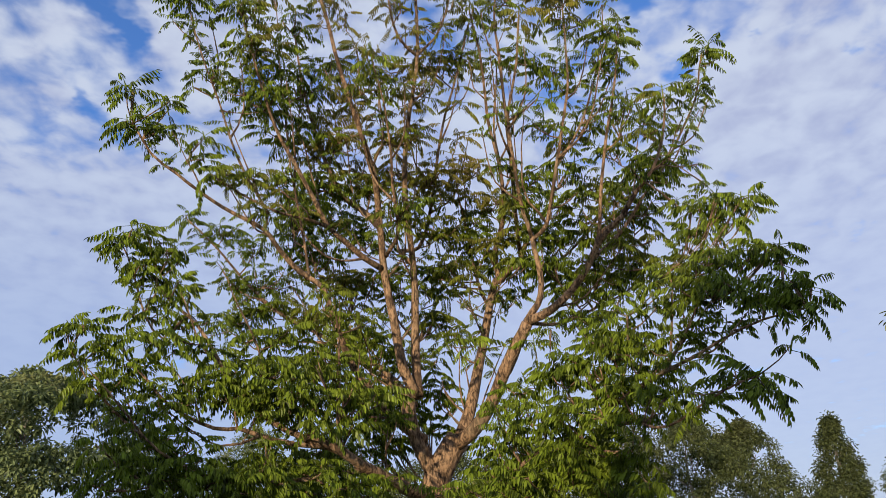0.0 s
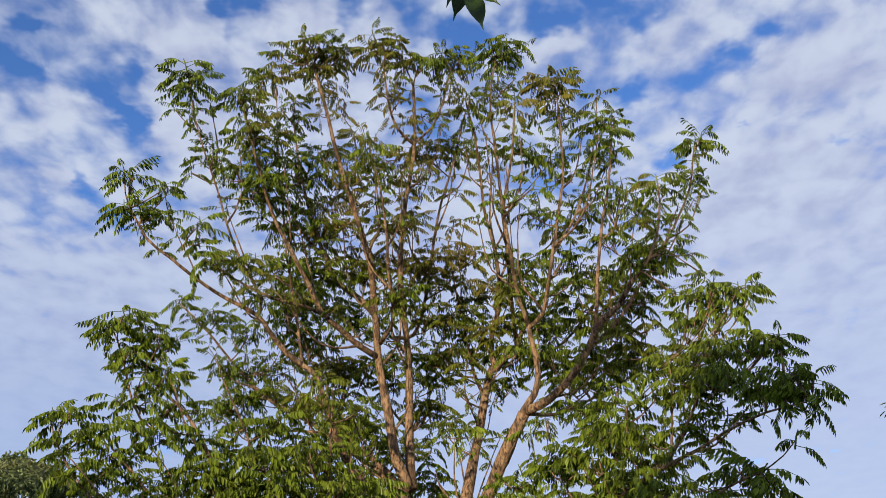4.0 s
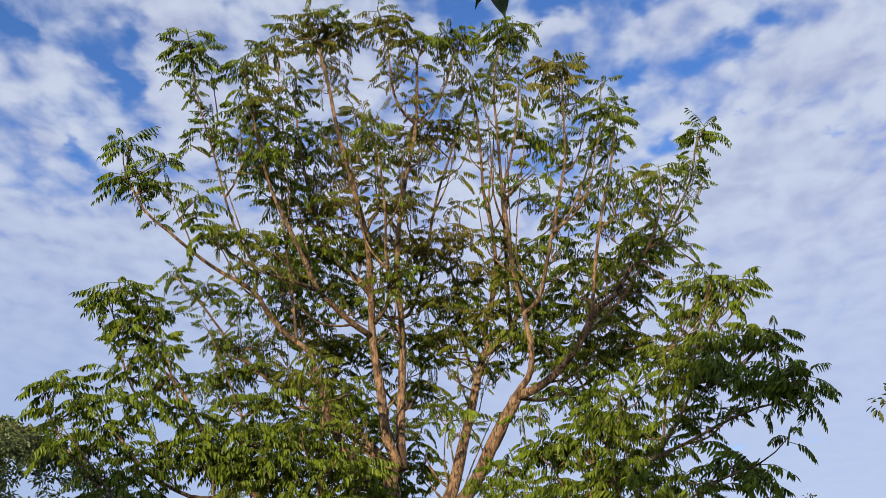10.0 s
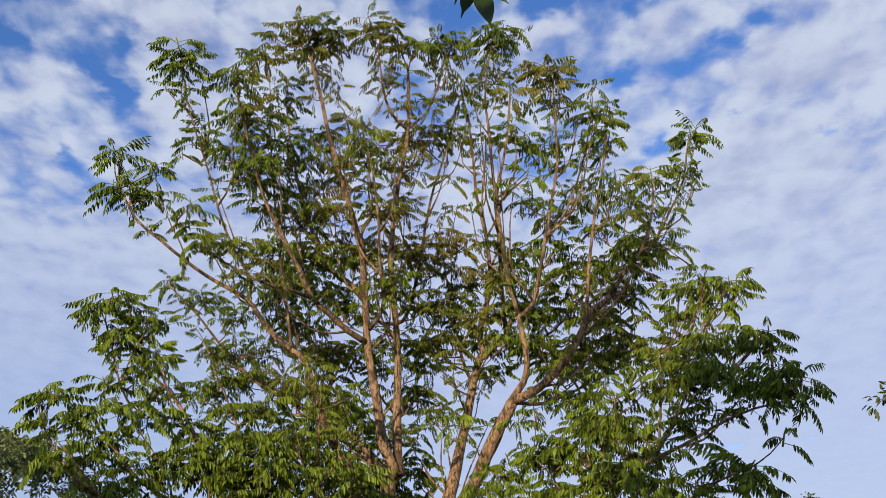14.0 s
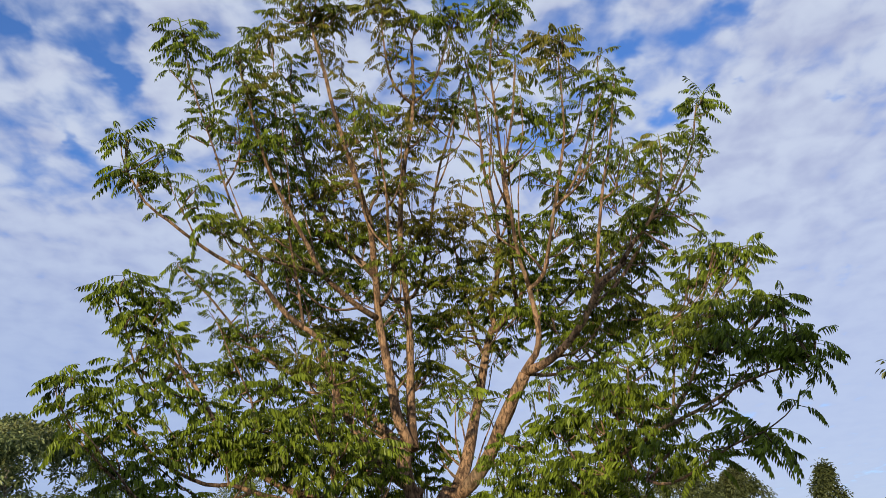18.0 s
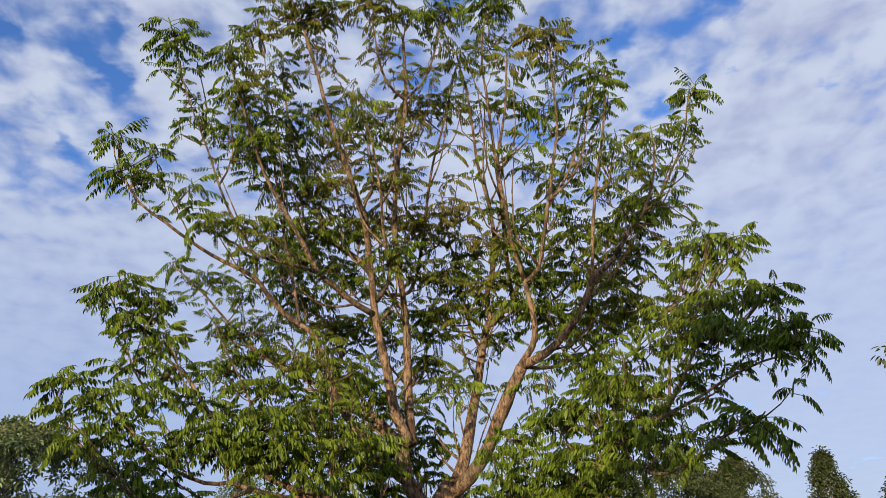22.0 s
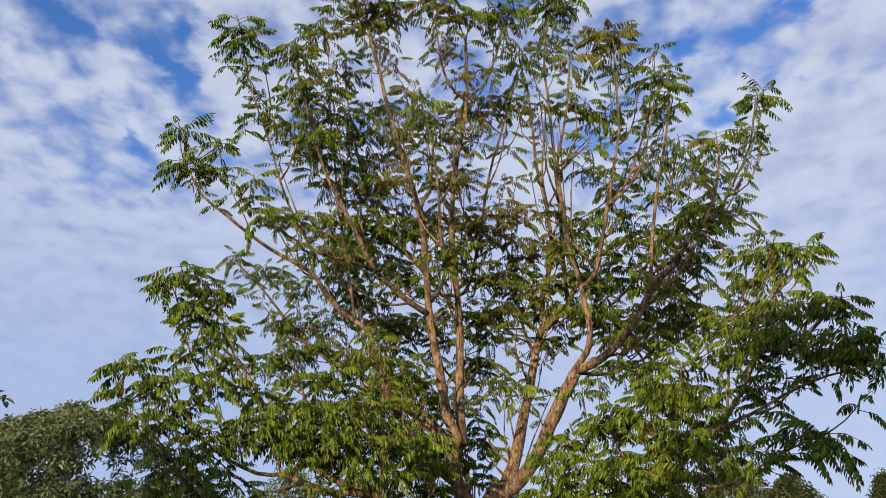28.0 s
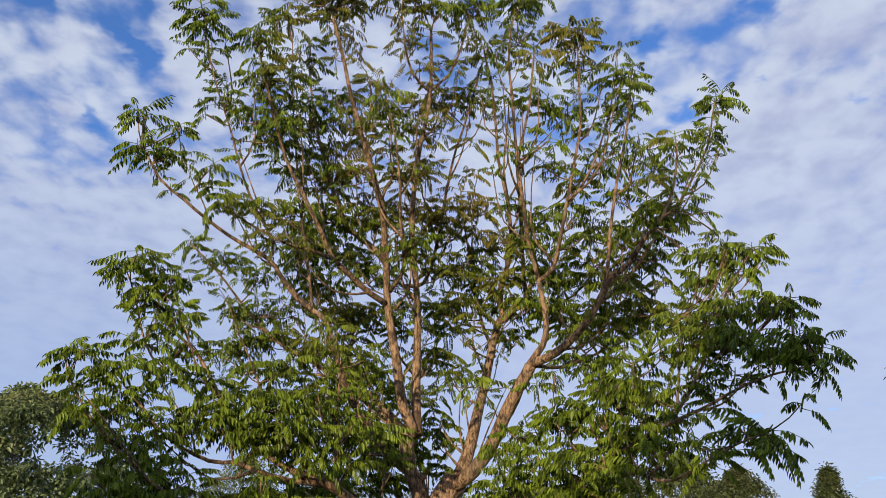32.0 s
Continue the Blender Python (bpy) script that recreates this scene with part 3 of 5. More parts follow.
wood.limb("branch", limb_c1, 0.0385, 0.0105, (2.30, 10.08, 5.52), (2.46, 9.87, 5.76), (2.66, 9.66, 5.98), (2.79, 9.54, 6.30), (2.82, 9.40, 6.64), (2.80, 9.30, 6.92))
wood.limb("limb", None, 0.035, 0.0105, (1.92, 10.43, 5.04), (2.35, 10.67, 5.46), (2.74, 10.69, 6.01), (3.03, 10.57, 6.36), (3.28, 10.42, 6.80), (3.53, 10.24, 7.32), (3.63, 10.04, 7.90))
wood.limb("limb", None, 0.035, 0.014, (1.85, 10.50, 4.95), (2.02, 10.47, 5.39), (2.08, 10.41, 5.86), (2.13, 10.24, 6.30), (2.22, 10.20, 6.75), (2.30, 10.05, 7.17), (2.36, 9.92, 7.54), (2.39, 9.76, 8.00))
wood.limb("limb", None, 0.056, 0.035, (1.01, 11.10, 4.34), (1.17, 11.00, 4.60), (1.23, 11.00, 4.87), (1.20, 10.97, 5.23), (1.14, 10.86, 5.55))
limb_c2a = wood.limb("limb", None, 0.035, 0.014, (1.14, 10.87, 5.52), (1.00, 10.59, 5.98), (0.90, 10.28, 6.53), (0.84, 10.10, 7.02), (0.89, 9.97, 7.39), (0.97, 9.84, 7.77), (1.04, 9.62, 8.39))
wood.limb("branch", limb_c2a, 0.021, 0.0084, (0.84, 10.11, 7.00), (1.09, 9.96, 7.07), (1.25, 9.91, 7.22))
limb_c2b = wood.limb("limb", None, 0.035, 0.0126, (1.15, 10.88, 5.49), (1.36, 10.70, 5.66), (1.43, 10.45, 6.05), (1.49, 10.34, 6.36), (1.54, 10.25, 6.60), (1.64, 10.08, 7.09), (1.70, 9.92, 7.54), (1.68, 9.76, 8.00), (1.65, 9.59, 8.46))
wood.limb("branch", limb_c2b, 0.0245, 0.0084, (1.49, 10.33, 6.38), (1.79, 10.30, 6.80), (1.96, 10.18, 7.15), (2.12, 10.12, 7.66), (2.23, 9.93, 8.21))
wood.limb("limb", None, 0.035, 0.0105, (1.06, 11.10, 4.33), (1.50, 11.60, 4.43), (1.98, 12.00, 4.68), (2.58, 12.30, 5.02), (3.16, 12.40, 5.42))
wood.limb("limb", None, 0.035, 0.0105, (1.07, 12.39, 5.62), (1.48, 12.80, 5.73), (1.94, 13.05, 6.01), (2.47, 13.09, 6.63), (2.70, 12.14, 6.86))
wood.limb("branch", limb_c, 0.0056, 0.0035, (0.89, 10.90, 3.37), (1.16, 10.80, 3.40), (1.09, 10.80, 3.68), (1.07, 10.80, 3.99))
wood.limb("branch", limb_b, 0.0154, 0.0056, (0.46, 12.40, 4.39), (0.34, 12.20, 4.65), (0.23, 12.00, 4.94), (0.28, 12.00, 5.39))
wood.limb("branch", limb_c, 0.0112, 0.0049, (0.58, 11.40, 3.62), (0.48, 11.20, 3.82), (0.35, 11.20, 3.99), (0.26, 11.10, 4.07))
limb_e = wood.limb("limb", None, 0.0665, 0.0315, (-0.36, 12.00, 2.13), (0.20, 11.40, 2.13), (0.84, 10.60, 2.26), (1.28, 9.90, 2.54), (1.59, 9.57, 2.79), (1.84, 9.40, 2.92))
limb_f = wood.limb("limb", None, 0.042, 0.0084, (1.66, 9.52, 2.83), (2.02, 9.29, 3.02), (2.24, 8.67, 3.11), (2.52, 8.40, 3.23), (2.78, 8.23, 3.37), (3.15, 8.05, 3.52), (3.54, 7.88, 3.58))
wood.limb("branch", limb_f, 0.028, 0.0084, (2.21, 8.67, 3.10), (2.45, 8.49, 3.44), (2.62, 8.40, 3.79), (2.72, 8.32, 4.07))
wood.limb("branch", limb_f, 0.021, 0.007, (2.30, 8.67, 3.15), (2.37, 8.67, 3.49), (2.44, 8.76, 3.89), (2.46, 8.76, 4.29))
wood.limb("limb", None, 0.028, 0.0084, (1.72, 9.52, 2.83), (1.92, 9.24, 2.76), (2.01, 8.32, 2.51), (2.15, 7.96, 2.52), (2.28, 7.70, 2.60), (2.51, 7.52, 2.73), (2.75, 7.35, 2.82))
limb_h = wood.limb("limb", None, 0.056, 0.021, (-0.37, 12.00, 2.09), (0.12, 11.20, 2.02), (0.47, 10.50, 2.10), (0.94, 9.90, 2.45), (1.11, 9.85, 2.54))
wood.limb("branch", limb_e, 0.0315, 0.0105, (1.28, 9.90, 2.54), (1.63, 9.62, 2.41), (1.97, 9.40, 2.38))
wood.limb("branch", limb_h, 0.028, 0.0084, (0.47, 10.50, 2.10), (0.99, 10.00, 2.01), (1.48, 9.73, 2.04))
wood.limb("branch", limb_e, 0.035, 0.0105, (1.80, 9.40, 2.90), (2.01, 9.40, 3.40), (2.08, 9.46, 3.96))
wood.limb("limb", None, 0.115, 0.0504, (-0.42, 12.00, 2.07), (-0.68, 11.40, 2.14), (-0.94, 10.90, 2.28), (-1.22, 10.50, 2.40), (-1.46, 10.20, 2.56), (-1.83, 9.90, 2.70))
limb_d1 = wood.limb("limb", None, 0.0455, 0.014, (-1.80, 9.90, 2.67), (-2.22, 9.79, 2.89), (-2.57, 9.73, 3.20), (-2.82, 9.68, 3.54), (-3.13, 9.68, 4.04), (-3.55, 9.68, 4.42), (-3.92, 9.68, 4.88))
wood.limb("limb", None, 0.042, 0.014, (-1.59, 10.10, 2.60), (-1.95, 9.85, 2.63), (-2.33, 9.68, 2.72), (-2.58, 9.62, 2.80), (-2.82, 9.52, 2.79), (-3.33, 9.40, 3.04), (-3.76, 9.35, 3.50))
wood.limb("limb", None, 0.042, 0.014, (-1.16, 10.60, 2.36), (-1.60, 10.20, 2.27), (-2.07, 9.85, 2.19), (-2.55, 9.62, 2.19), (-2.99, 9.40, 2.09), (-3.41, 9.29, 2.14))
wood.limb("limb", None, 0.035, 0.0105, (-2.55, 9.62, 2.19), (-2.96, 9.46, 2.27), (-3.26, 9.35, 2.44), (-3.55, 9.29, 2.64), (-3.88, 9.24, 2.93), (-4.20, 9.19, 3.28), (-4.48, 9.19, 3.69))
wood.limb("branch", limb_d1, 0.021, 0.0084, (-3.32, 9.68, 4.23), (-3.54, 9.57, 3.89), (-3.81, 9.57, 4.22), (-4.01, 9.57, 4.77), (-4.15, 9.46, 5.12))
wood.limb("limb", None, 0.035, 0.0105, (-1.43, 10.20, 2.55), (-1.47, 10.10, 3.02), (-1.48, 10.20, 3.53), (-1.52, 10.30, 4.07), (-1.61, 10.40, 4.64))

crown = Crown(wood, 295)
crown.tips()
crown.along(0.20, 0.05, 0.8)
first = len(wood.ends)
wood.forks()
crown.stem_tips(first)
crown.bough(-3.58, 9.33, 8.90, 0.19, 0.08, 10, 2)
crown.bough(-3.51, 9.49, 8.42, 0.05, 0.04, 4, 2, thin=True)
crown.bough(-2.83, 9.54, 8.65, 0.20, 0.10, 12, 2)
crown.bough(-2.48, 9.93, 9.19, 0.15, 0.22, 15, 2)
crown.bough(-1.90, 9.78, 9.66, 0.28, 0.14, 20, 2)
crown.bough(-2.37, 10.74, 9.20, 0.23, 0.21, 16, 1)
crown.bough(-1.80, 10.15, 9.20, 0.20, 0.18, 10, 1, thin=True)
crown.bough(-0.91, 10.20, 10.00, 0.23, 0.17, 19, 1)
crown.bough(-0.39, 10.48, 9.82, 0.16, 0.18, 15, 1)
crown.bough(0.15, 10.59, 9.94, 0.17, 0.22, 17, 1)
crown.bough(-0.84, 10.54, 9.38, 0.21, 0.19, 9, 1, thin=True)
crown.bough(0.92, 10.25, 9.83, 0.26, 0.09, 16, 1)
crown.bough(0.93, 10.54, 9.38, 0.30, 0.24, 20, 1, thin=True)
crown.bough(1.60, 9.53, 8.69, 0.20, 0.11, 13, 2)
crown.bough(1.79, 9.88, 8.40, 0.19, 0.12, 14, 2)
crown.bough(2.42, 9.80, 8.25, 0.14, 0.11, 12, 2)
crown.bough(2.42, 9.86, 7.73, 0.11, 0.11, 4, 2)
crown.bough(3.67, 10.04, 7.93, 0.07, 0.05, 7, 2)
crown.bough(3.58, 10.20, 7.46, 0.09, 0.11, 7, 2)
crown.bough(2.91, 9.56, 6.89, 0.12, 0.18, 11, 2)
crown.bough(3.25, 9.99, 6.71, 0.06, 0.06, 6, 2)
crown.bough(-2.70, 9.82, 8.21, 0.24, 0.23, 7, 2)
crown.bough(-3.27, 9.75, 7.70, 0.16, 0.11, 12, 2)
crown.bough(-3.47, 9.71, 7.47, 0.05, 0.04, 3, 2, thin=True)
crown.bough(-4.34, 9.48, 7.42, 0.10, 0.04, 10, 2)
crown.bough(-3.80, 9.67, 7.25, 0.05, 0.04, 5, 2)
crown.bough(-4.31, 9.56, 6.89, 0.05, 0.04, 2, 2)
crown.bough(-3.92, 9.70, 6.83, 0.14, 0.04, 10, 2)
crown.bough(-3.38, 9.76, 6.68, 0.14, 0.07, 12, 2)
crown.bough(-3.00, 9.79, 6.29, 0.17, 0.14, 21, 2)
crown.bough(-2.67, 10.13, 6.32, 0.22, 0.20, 7, 2)
crown.bough(-2.71, 10.17, 7.54, 0.34, 0.21, 8, 2)
crown.bough(-2.12, 10.80, 8.10, 0.38, 0.29, 11, 1)
crown.bough(-1.51, 10.35, 9.03, 0.13, 0.36, 9, 1, thin=True)
crown.bough(-1.11, 10.41, 8.41, 0.22, 0.33, 4, 1, thin=True)
crown.bough(-0.14, 11.02, 9.23, 0.19, 0.30, 14, 1, thin=True)
crown.bough(0.47, 11.19, 9.63, 0.12, 0.19, 10, 1)
crown.bough(-1.20, 10.33, 7.77, 0.25, 0.24, 6, 2)
crown.bough(-0.45, 11.14, 8.15, 0.39, 0.27, 8, 1)
crown.bough(0.17, 11.46, 8.97, 0.21, 0.27, 6, 1)
crown.bough(-2.40, 10.77, 7.31, 0.36, 0.25, 8, 1)
crown.bough(-1.71, 11.28, 7.47, 0.39, 0.29, 10, 1)
crown.bough(-0.79, 10.70, 7.08, 0.35, 0.27, 9, 2)
crown.bough(1.24, 10.22, 8.09, 0.21, 0.16, 4, 2)
crown.bough(1.65, 10.37, 7.65, 0.24, 0.20, 5, 2)
crown.bough(1.37, 10.36, 7.00, 0.20, 0.17, 5, 2)
crown.bough(1.97, 10.65, 7.24, 0.20, 0.27, 6, 2)
crown.bough(2.57, 10.05, 7.20, 0.13, 0.13, 3, 2)
crown.bough(2.29, 10.66, 6.79, 0.18, 0.20, 4, 2)
crown.bough(2.61, 9.79, 6.61, 0.20, 0.12, 4, 2)
crown.bough(2.93, 10.12, 6.34, 0.24, 0.12, 16, 2)
crown.bough(3.36, 10.05, 6.22, 0.09, 0.04, 7, 2)
crown.bough(-2.52, 10.89, 6.53, 0.26, 0.22, 10, 2)
crown.bough(-1.94, 11.38, 6.70, 0.38, 0.26, 14, 1)
crown.bough(-1.28, 11.64, 6.77, 0.29, 0.27, 11, 1)
crown.bough(-0.36, 11.74, 6.86, 0.39, 0.30, 16, 1)
crown.bough(0.34, 12.06, 7.16, 0.24, 0.26, 7, 1)
crown.bough(0.73, 10.97, 6.70, 0.16, 0.17, 3, 1)
crown.bough(1.67, 11.00, 6.63, 0.20, 0.24, 6, 1)
crown.bough(2.49, 10.85, 6.25, 0.34, 0.22, 6, 2)
crown.bough(-4.90, 13.80, 7.29, 0.13, 0.04, 9, 1)
crown.bough(-4.18, 13.79, 6.91, 0.31, 0.11, 26, 1)
crown.bough(-3.59, 13.77, 6.58, 0.41, 0.14, 8, 1)
crown.bough(-3.50, 14.10, 6.05, 0.62, 0.28, 12, 1)
crown.bough(-2.97, 14.20, 5.47, 0.71, 0.23, 11, 1)
crown.bough(-3.91, 14.20, 5.37, 0.32, 0.24, 28, 1)
crown.bough(-2.10, 11.70, 5.75, 0.37, 0.19, 13, 1)
crown.bough(-1.51, 12.45, 6.18, 0.31, 0.22, 9, 1)
crown.bough(-0.72, 10.63, 5.90, 0.24, 0.22, 9, 2)
crown.bough(-0.19, 12.61, 6.38, 0.42, 0.29, 16, 1)
crown.bough(0.43, 12.76, 6.64, 0.32, 0.30, 8, 1)
crown.bough(0.88, 12.05, 6.03, 0.23, 0.21, 5, 1)
crown.bough(1.49, 11.13, 6.09, 0.16, 0.16, 4, 2)
crown.bough(2.02, 11.39, 6.01, 0.25, 0.23, 6, 1)
crown.bough(2.43, 11.11, 5.52, 0.34, 0.16, 6, 2)
crown.bough(3.33, 9.37, 5.38, 0.16, 0.12, 13, 2)
crown.bough(2.94, 9.36, 4.93, 0.14, 0.04, 5, 2)
crown.bough(3.41, 8.74, 4.50, 0.10, 0.04, 5, 2)
crown.bough(2.93, 8.76, 4.39, 0.23, 0.04, 9, 2)
crown.bough(2.78, 11.00, 5.15, 0.33, 0.21, 6, 2)
crown.bough(2.77, 8.40, 3.93, 0.30, 0.13, 20, 2)
crown.bough(3.18, 8.14, 3.73, 0.14, 0.08, 10, 2)
crown.bough(3.49, 8.05, 3.92, 0.05, 0.04, 3, 2)
crown.bough(3.52, 7.96, 3.66, 0.05, 0.04, 2, 2)
crown.bough(2.90, 8.32, 3.59, 0.13, 0.04, 7, 2)
crown.bough(2.46, 8.76, 3.55, 0.08, 0.04, 5, 2)
crown.bough(1.98, 9.52, 4.15, 0.21, 0.19, 4, 2)
crown.bough(1.82, 9.52, 3.62, 0.17, 0.14, 4, 2)
crown.bough(2.03, 9.40, 3.12, 0.31, 0.19, 7, 2)
crown.bough(1.55, 9.85, 3.99, 0.10, 0.13, 3, 2)
crown.bough(1.25, 9.90, 3.39, 0.25, 0.06, 4, 2)
crown.bough(0.80, 10.30, 3.25, 0.23, 0.11, 5, 2)
crown.bough(1.40, 9.73, 3.01, 0.23, 0.11, 5, 2)
crown.bough(2.67, 7.52, 2.83, 0.09, 0.04, 5, 2)
crown.bough(2.80, 7.44, 2.74, 0.05, 0.04, 3, 2)
crown.bough(2.42, 7.79, 2.69, 0.05, 0.04, 3, 2)
crown.bough(2.21, 8.58, 2.85, 0.05, 0.04, 2, 2)
crown.bough(-4.08, 9.45, 5.16, 0.10, 0.05, 12, 2)
crown.bough(-3.76, 9.53, 4.97, 0.14, 0.12, 19, 2)
crown.bough(-3.46, 9.68, 4.73, 0.10, 0.20, 22, 2)
crown.bough(-3.91, 9.52, 4.19, 0.08, 0.04, 10, 2)
crown.bough(-3.58, 9.62, 4.46, 0.08, 0.05, 10, 2)
crown.bough(-3.19, 9.73, 4.14, 0.16, 0.13, 20, 2)
crown.bough(-4.35, 9.19, 3.95, 0.05, 0.04, 7, 2)
crown.bough(-3.72, 9.29, 3.51, 0.19, 0.04, 13, 2)
crown.bough(-3.98, 9.19, 3.27, 0.18, 0.10, 19, 2)
crown.bough(-3.33, 9.40, 3.69, 0.07, 0.04, 8, 2)
crown.bough(-2.94, 9.62, 3.74, 0.18, 0.12, 21, 2)
crown.bough(-2.55, 9.73, 3.93, 0.13, 0.18, 22, 2)
crown.bough(-2.21, 9.73, 3.49, 0.33, 0.22, 13, 2)
crown.bough(-2.63, 9.57, 3.21, 0.25, 0.16, 28, 2)
crown.bough(-3.17, 9.35, 3.11, 0.17, 0.11, 19, 2)
crown.bough(-3.60, 9.24, 2.94, 0.15, 0.05, 15, 2)
crown.bough(-1.65, 10.40, 4.31, 0.17, 0.18, 7, 2)
crown.bough(-1.54, 10.00, 3.51, 0.27, 0.17, 10, 2)
crown.bough(-1.19, 10.50, 4.33, 0.15, 0.15, 5, 2)
crown.bough(-1.34, 12.80, 5.57, 0.20, 0.20, 4, 1)
crown.bough(-1.12, 10.30, 3.22, 0.28, 0.18, 10, 2)
crown.bough(-0.19, 13.00, 5.68, 0.23, 0.16, 4, 1)
crown.bough(-0.09, 12.80, 4.60, 0.19, 0.25, 4, 1)
crown.bough(-0.27, 12.90, 3.96, 0.14, 0.25, 4, 1)
crown.bough(0.04, 12.90, 5.27, 0.16, 0.16, 2, 1)
crown.bough(1.62, 12.00, 5.02, 0.17, 0.17, 3, 1)
crown.bough(2.89, 10.96, 5.94, 0.25, 0.18, 4, 2)
crown.bough(-3.76, 9.24, 2.39, 0.18, 0.09, 19, 2)
crown.bough(-3.08, 9.40, 2.42, 0.19, 0.10, 20, 2)
crown.bough(-2.49, 9.62, 2.30, 0.38, 0.14, 11, 2)
crown.bough(-1.72, 10.10, 2.34, 0.33, 0.12, 10, 2)
crown.bough(-2.09, 9.79, 3.02, 0.33, 0.15, 11, 2)
crown.bough(0.69, 10.30, 3.05, 0.35, 0.12, 6, 2)
crown.bough(0.50, 10.60, 2.63, 0.19, 0.20, 6, 2)
crown.bough(1.08, 9.85, 2.74, 0.24, 0.07, 4, 2)
crown.bough(1.24, 9.73, 2.27, 0.38, 0.20, 8, 2)
crown.bough(1.85, 9.46, 2.35, 0.29, 0.12, 17, 2)
crown.bough(2.09, 9.35, 3.03, 0.19, 0.10, 13, 2)
crown.bough(0.85, 10.00, 2.07, 0.32, 0.12, 6, 2)
crown.bough(1.70, 9.52, 1.98, 0.36, 0.13, 6, 2)
crown.bough(2.06, 9.11, 2.02, 0.08, 0.14, 9, 2)
crown.bough(-3.80, 9.24, 1.94, 0.28, 0.09, 23, 2)
crown.bough(-2.74, 9.46, 1.86, 0.41, 0.09, 30, 2)
crown.bough(-1.67, 9.90, 1.88, 0.46, 0.14, 13, 2)
crown.bough(-0.90, 13.20, 5.50, 0.21, 0.27, 5, 1)
crown.bough(-0.38, 13.40, 5.07, 0.26, 0.27, 6, 1)
crown.bough(0.34, 13.40, 5.95, 0.27, 0.33, 5, 1)
crown.bough(-1.85, 13.20, 5.69, 0.33, 0.23, 7, 1)
crown.bough(-1.76, 13.60, 4.83, 0.33, 0.28, 8, 1)
crown.bough(-1.20, 12.80, 4.46, 0.19, 0.25, 4, 1)
crown.bough(-0.18, 12.90, 3.53, 0.18, 0.20, 5, 1)
crown.bough(1.06, 13.00, 5.34, 0.21, 0.22, 3, 1)
crown.bough(1.78, 12.49, 6.05, 0.26, 0.26, 6, 1)
crown.bough(1.91, 12.40, 5.36, 0.25, 0.19, 4, 1)
crown.bough(2.05, 11.60, 4.20, 0.19, 0.21, 4, 1)
crown.bough(-0.77, 11.92, 7.19, 0.30, 0.26, 6, 1)
crown.bough(-1.67, 11.30, 8.30, 0.30, 0.25, 6, 1)
crown.bough(-2.44, 12.33, 6.57, 0.31, 0.26, 11, 1)
crown.bough(-0.27, 12.90, 3.69, 0.23, 0.19, 5, 1)
crown.bough(-1.51, 12.80, 3.71, 0.40, 0.25, 8, 1)
crown.bough(-0.99, 12.90, 2.92, 0.18, 0.14, 4, 1)
crown.bough(2.49, 9.46, 2.90, 0.11, 0.07, 6, 2)
crown.bough(-3.19, 10.80, 3.88, 0.16, 0.15, 22, 2)
crown.bough(-2.75, 11.20, 3.87, 0.29, 0.20, 12, 2)
crown.bough(-2.19, 11.60, 3.85, 0.31, 0.25, 14, 1)
crown.bough(-2.43, 9.73, 3.22, 0.25, 0.12, 8, 2)
crown.bough(-1.83, 10.60, 3.20, 0.20, 0.18, 9, 2)
crown.bough(-3.05, 9.73, 3.24, 0.12, 0.11, 17, 2)
crown.bough(-3.15, 9.52, 2.81, 0.18, 0.04, 14, 2)
crown.bough(-2.46, 10.60, 2.50, 0.36, 0.12, 10, 2)
crown.bough(-1.37, 10.60, 2.20, 0.27, 0.09, 8, 2)
crown.bough(-2.13, 11.60, 2.20, 0.32, 0.11, 9, 1)
crown.bough(-2.61, 10.40, 2.08, 0.34, 0.11, 10, 2)
crown.bough(-3.22, 9.52, 2.12, 0.17, 0.07, 16, 2)
crown.bough(-1.31, 12.60, 3.32, 0.22, 0.24, 11, 1)
crown.bough(-0.46, 13.00, 3.17, 0.19, 0.19, 4, 1)
crown.bough(0.35, 11.20, 2.26, 0.21, 0.19, 6, 2)
crown.bough(0.86, 10.60, 2.55, 0.28, 0.17, 6, 2)
crown.bough(1.48, 9.85, 2.59, 0.24, 0.15, 5, 2)
crown.bough(1.70, 10.20, 2.22, 0.25, 0.15, 6, 2)
crown.bough(1.68, 9.85, 3.40, 0.18, 0.16, 5, 2)
crown.bough(2.05, 9.85, 3.67, 0.13, 0.12, 12, 2)
crown.bough(1.40, 10.40, 3.37, 0.15, 0.09, 3, 2)
crown.bough(-0.92, 11.00, 3.04, 0.20, 0.09, 7, 2)
crown.bough(-2.12, 9.40, 2.58, 0.15, 0.06, 5, 2)
crown.bough(0.32, 9.73, 2.29, 0.16, 0.11, 4, 2)
crown.bough(0.79, 9.52, 2.17, 0.22, 0.10, 4, 2)
crown.bough(1.21, 9.35, 2.42, 0.19, 0.10, 4, 2)
crown.bough(0.61, 9.85, 2.75, 0.17, 0.07, 3, 2)
crown.bough(1.54, 9.29, 2.65, 0.15, 0.10, 4, 2)
crown.bough(-0.78, 10.40, 2.24, 0.10, 0.05, 3, 2)
crown.bough(0.58, 12.31, 5.93, 0.19, 0.21, 6, 1)
crown.bough(1.02, 11.79, 5.48, 0.17, 0.19, 5, 1)
crown.bough(1.46, 11.60, 5.33, 0.20, 0.19, 5, 1)
crown.bough(1.81, 11.60, 4.86, 0.20, 0.18, 5, 1)
crown.bough(2.13, 11.40, 5.10, 0.19, 0.18, 5, 2)
crown.bough(1.46, 12.08, 5.95, 0.19, 0.15, 5, 1)
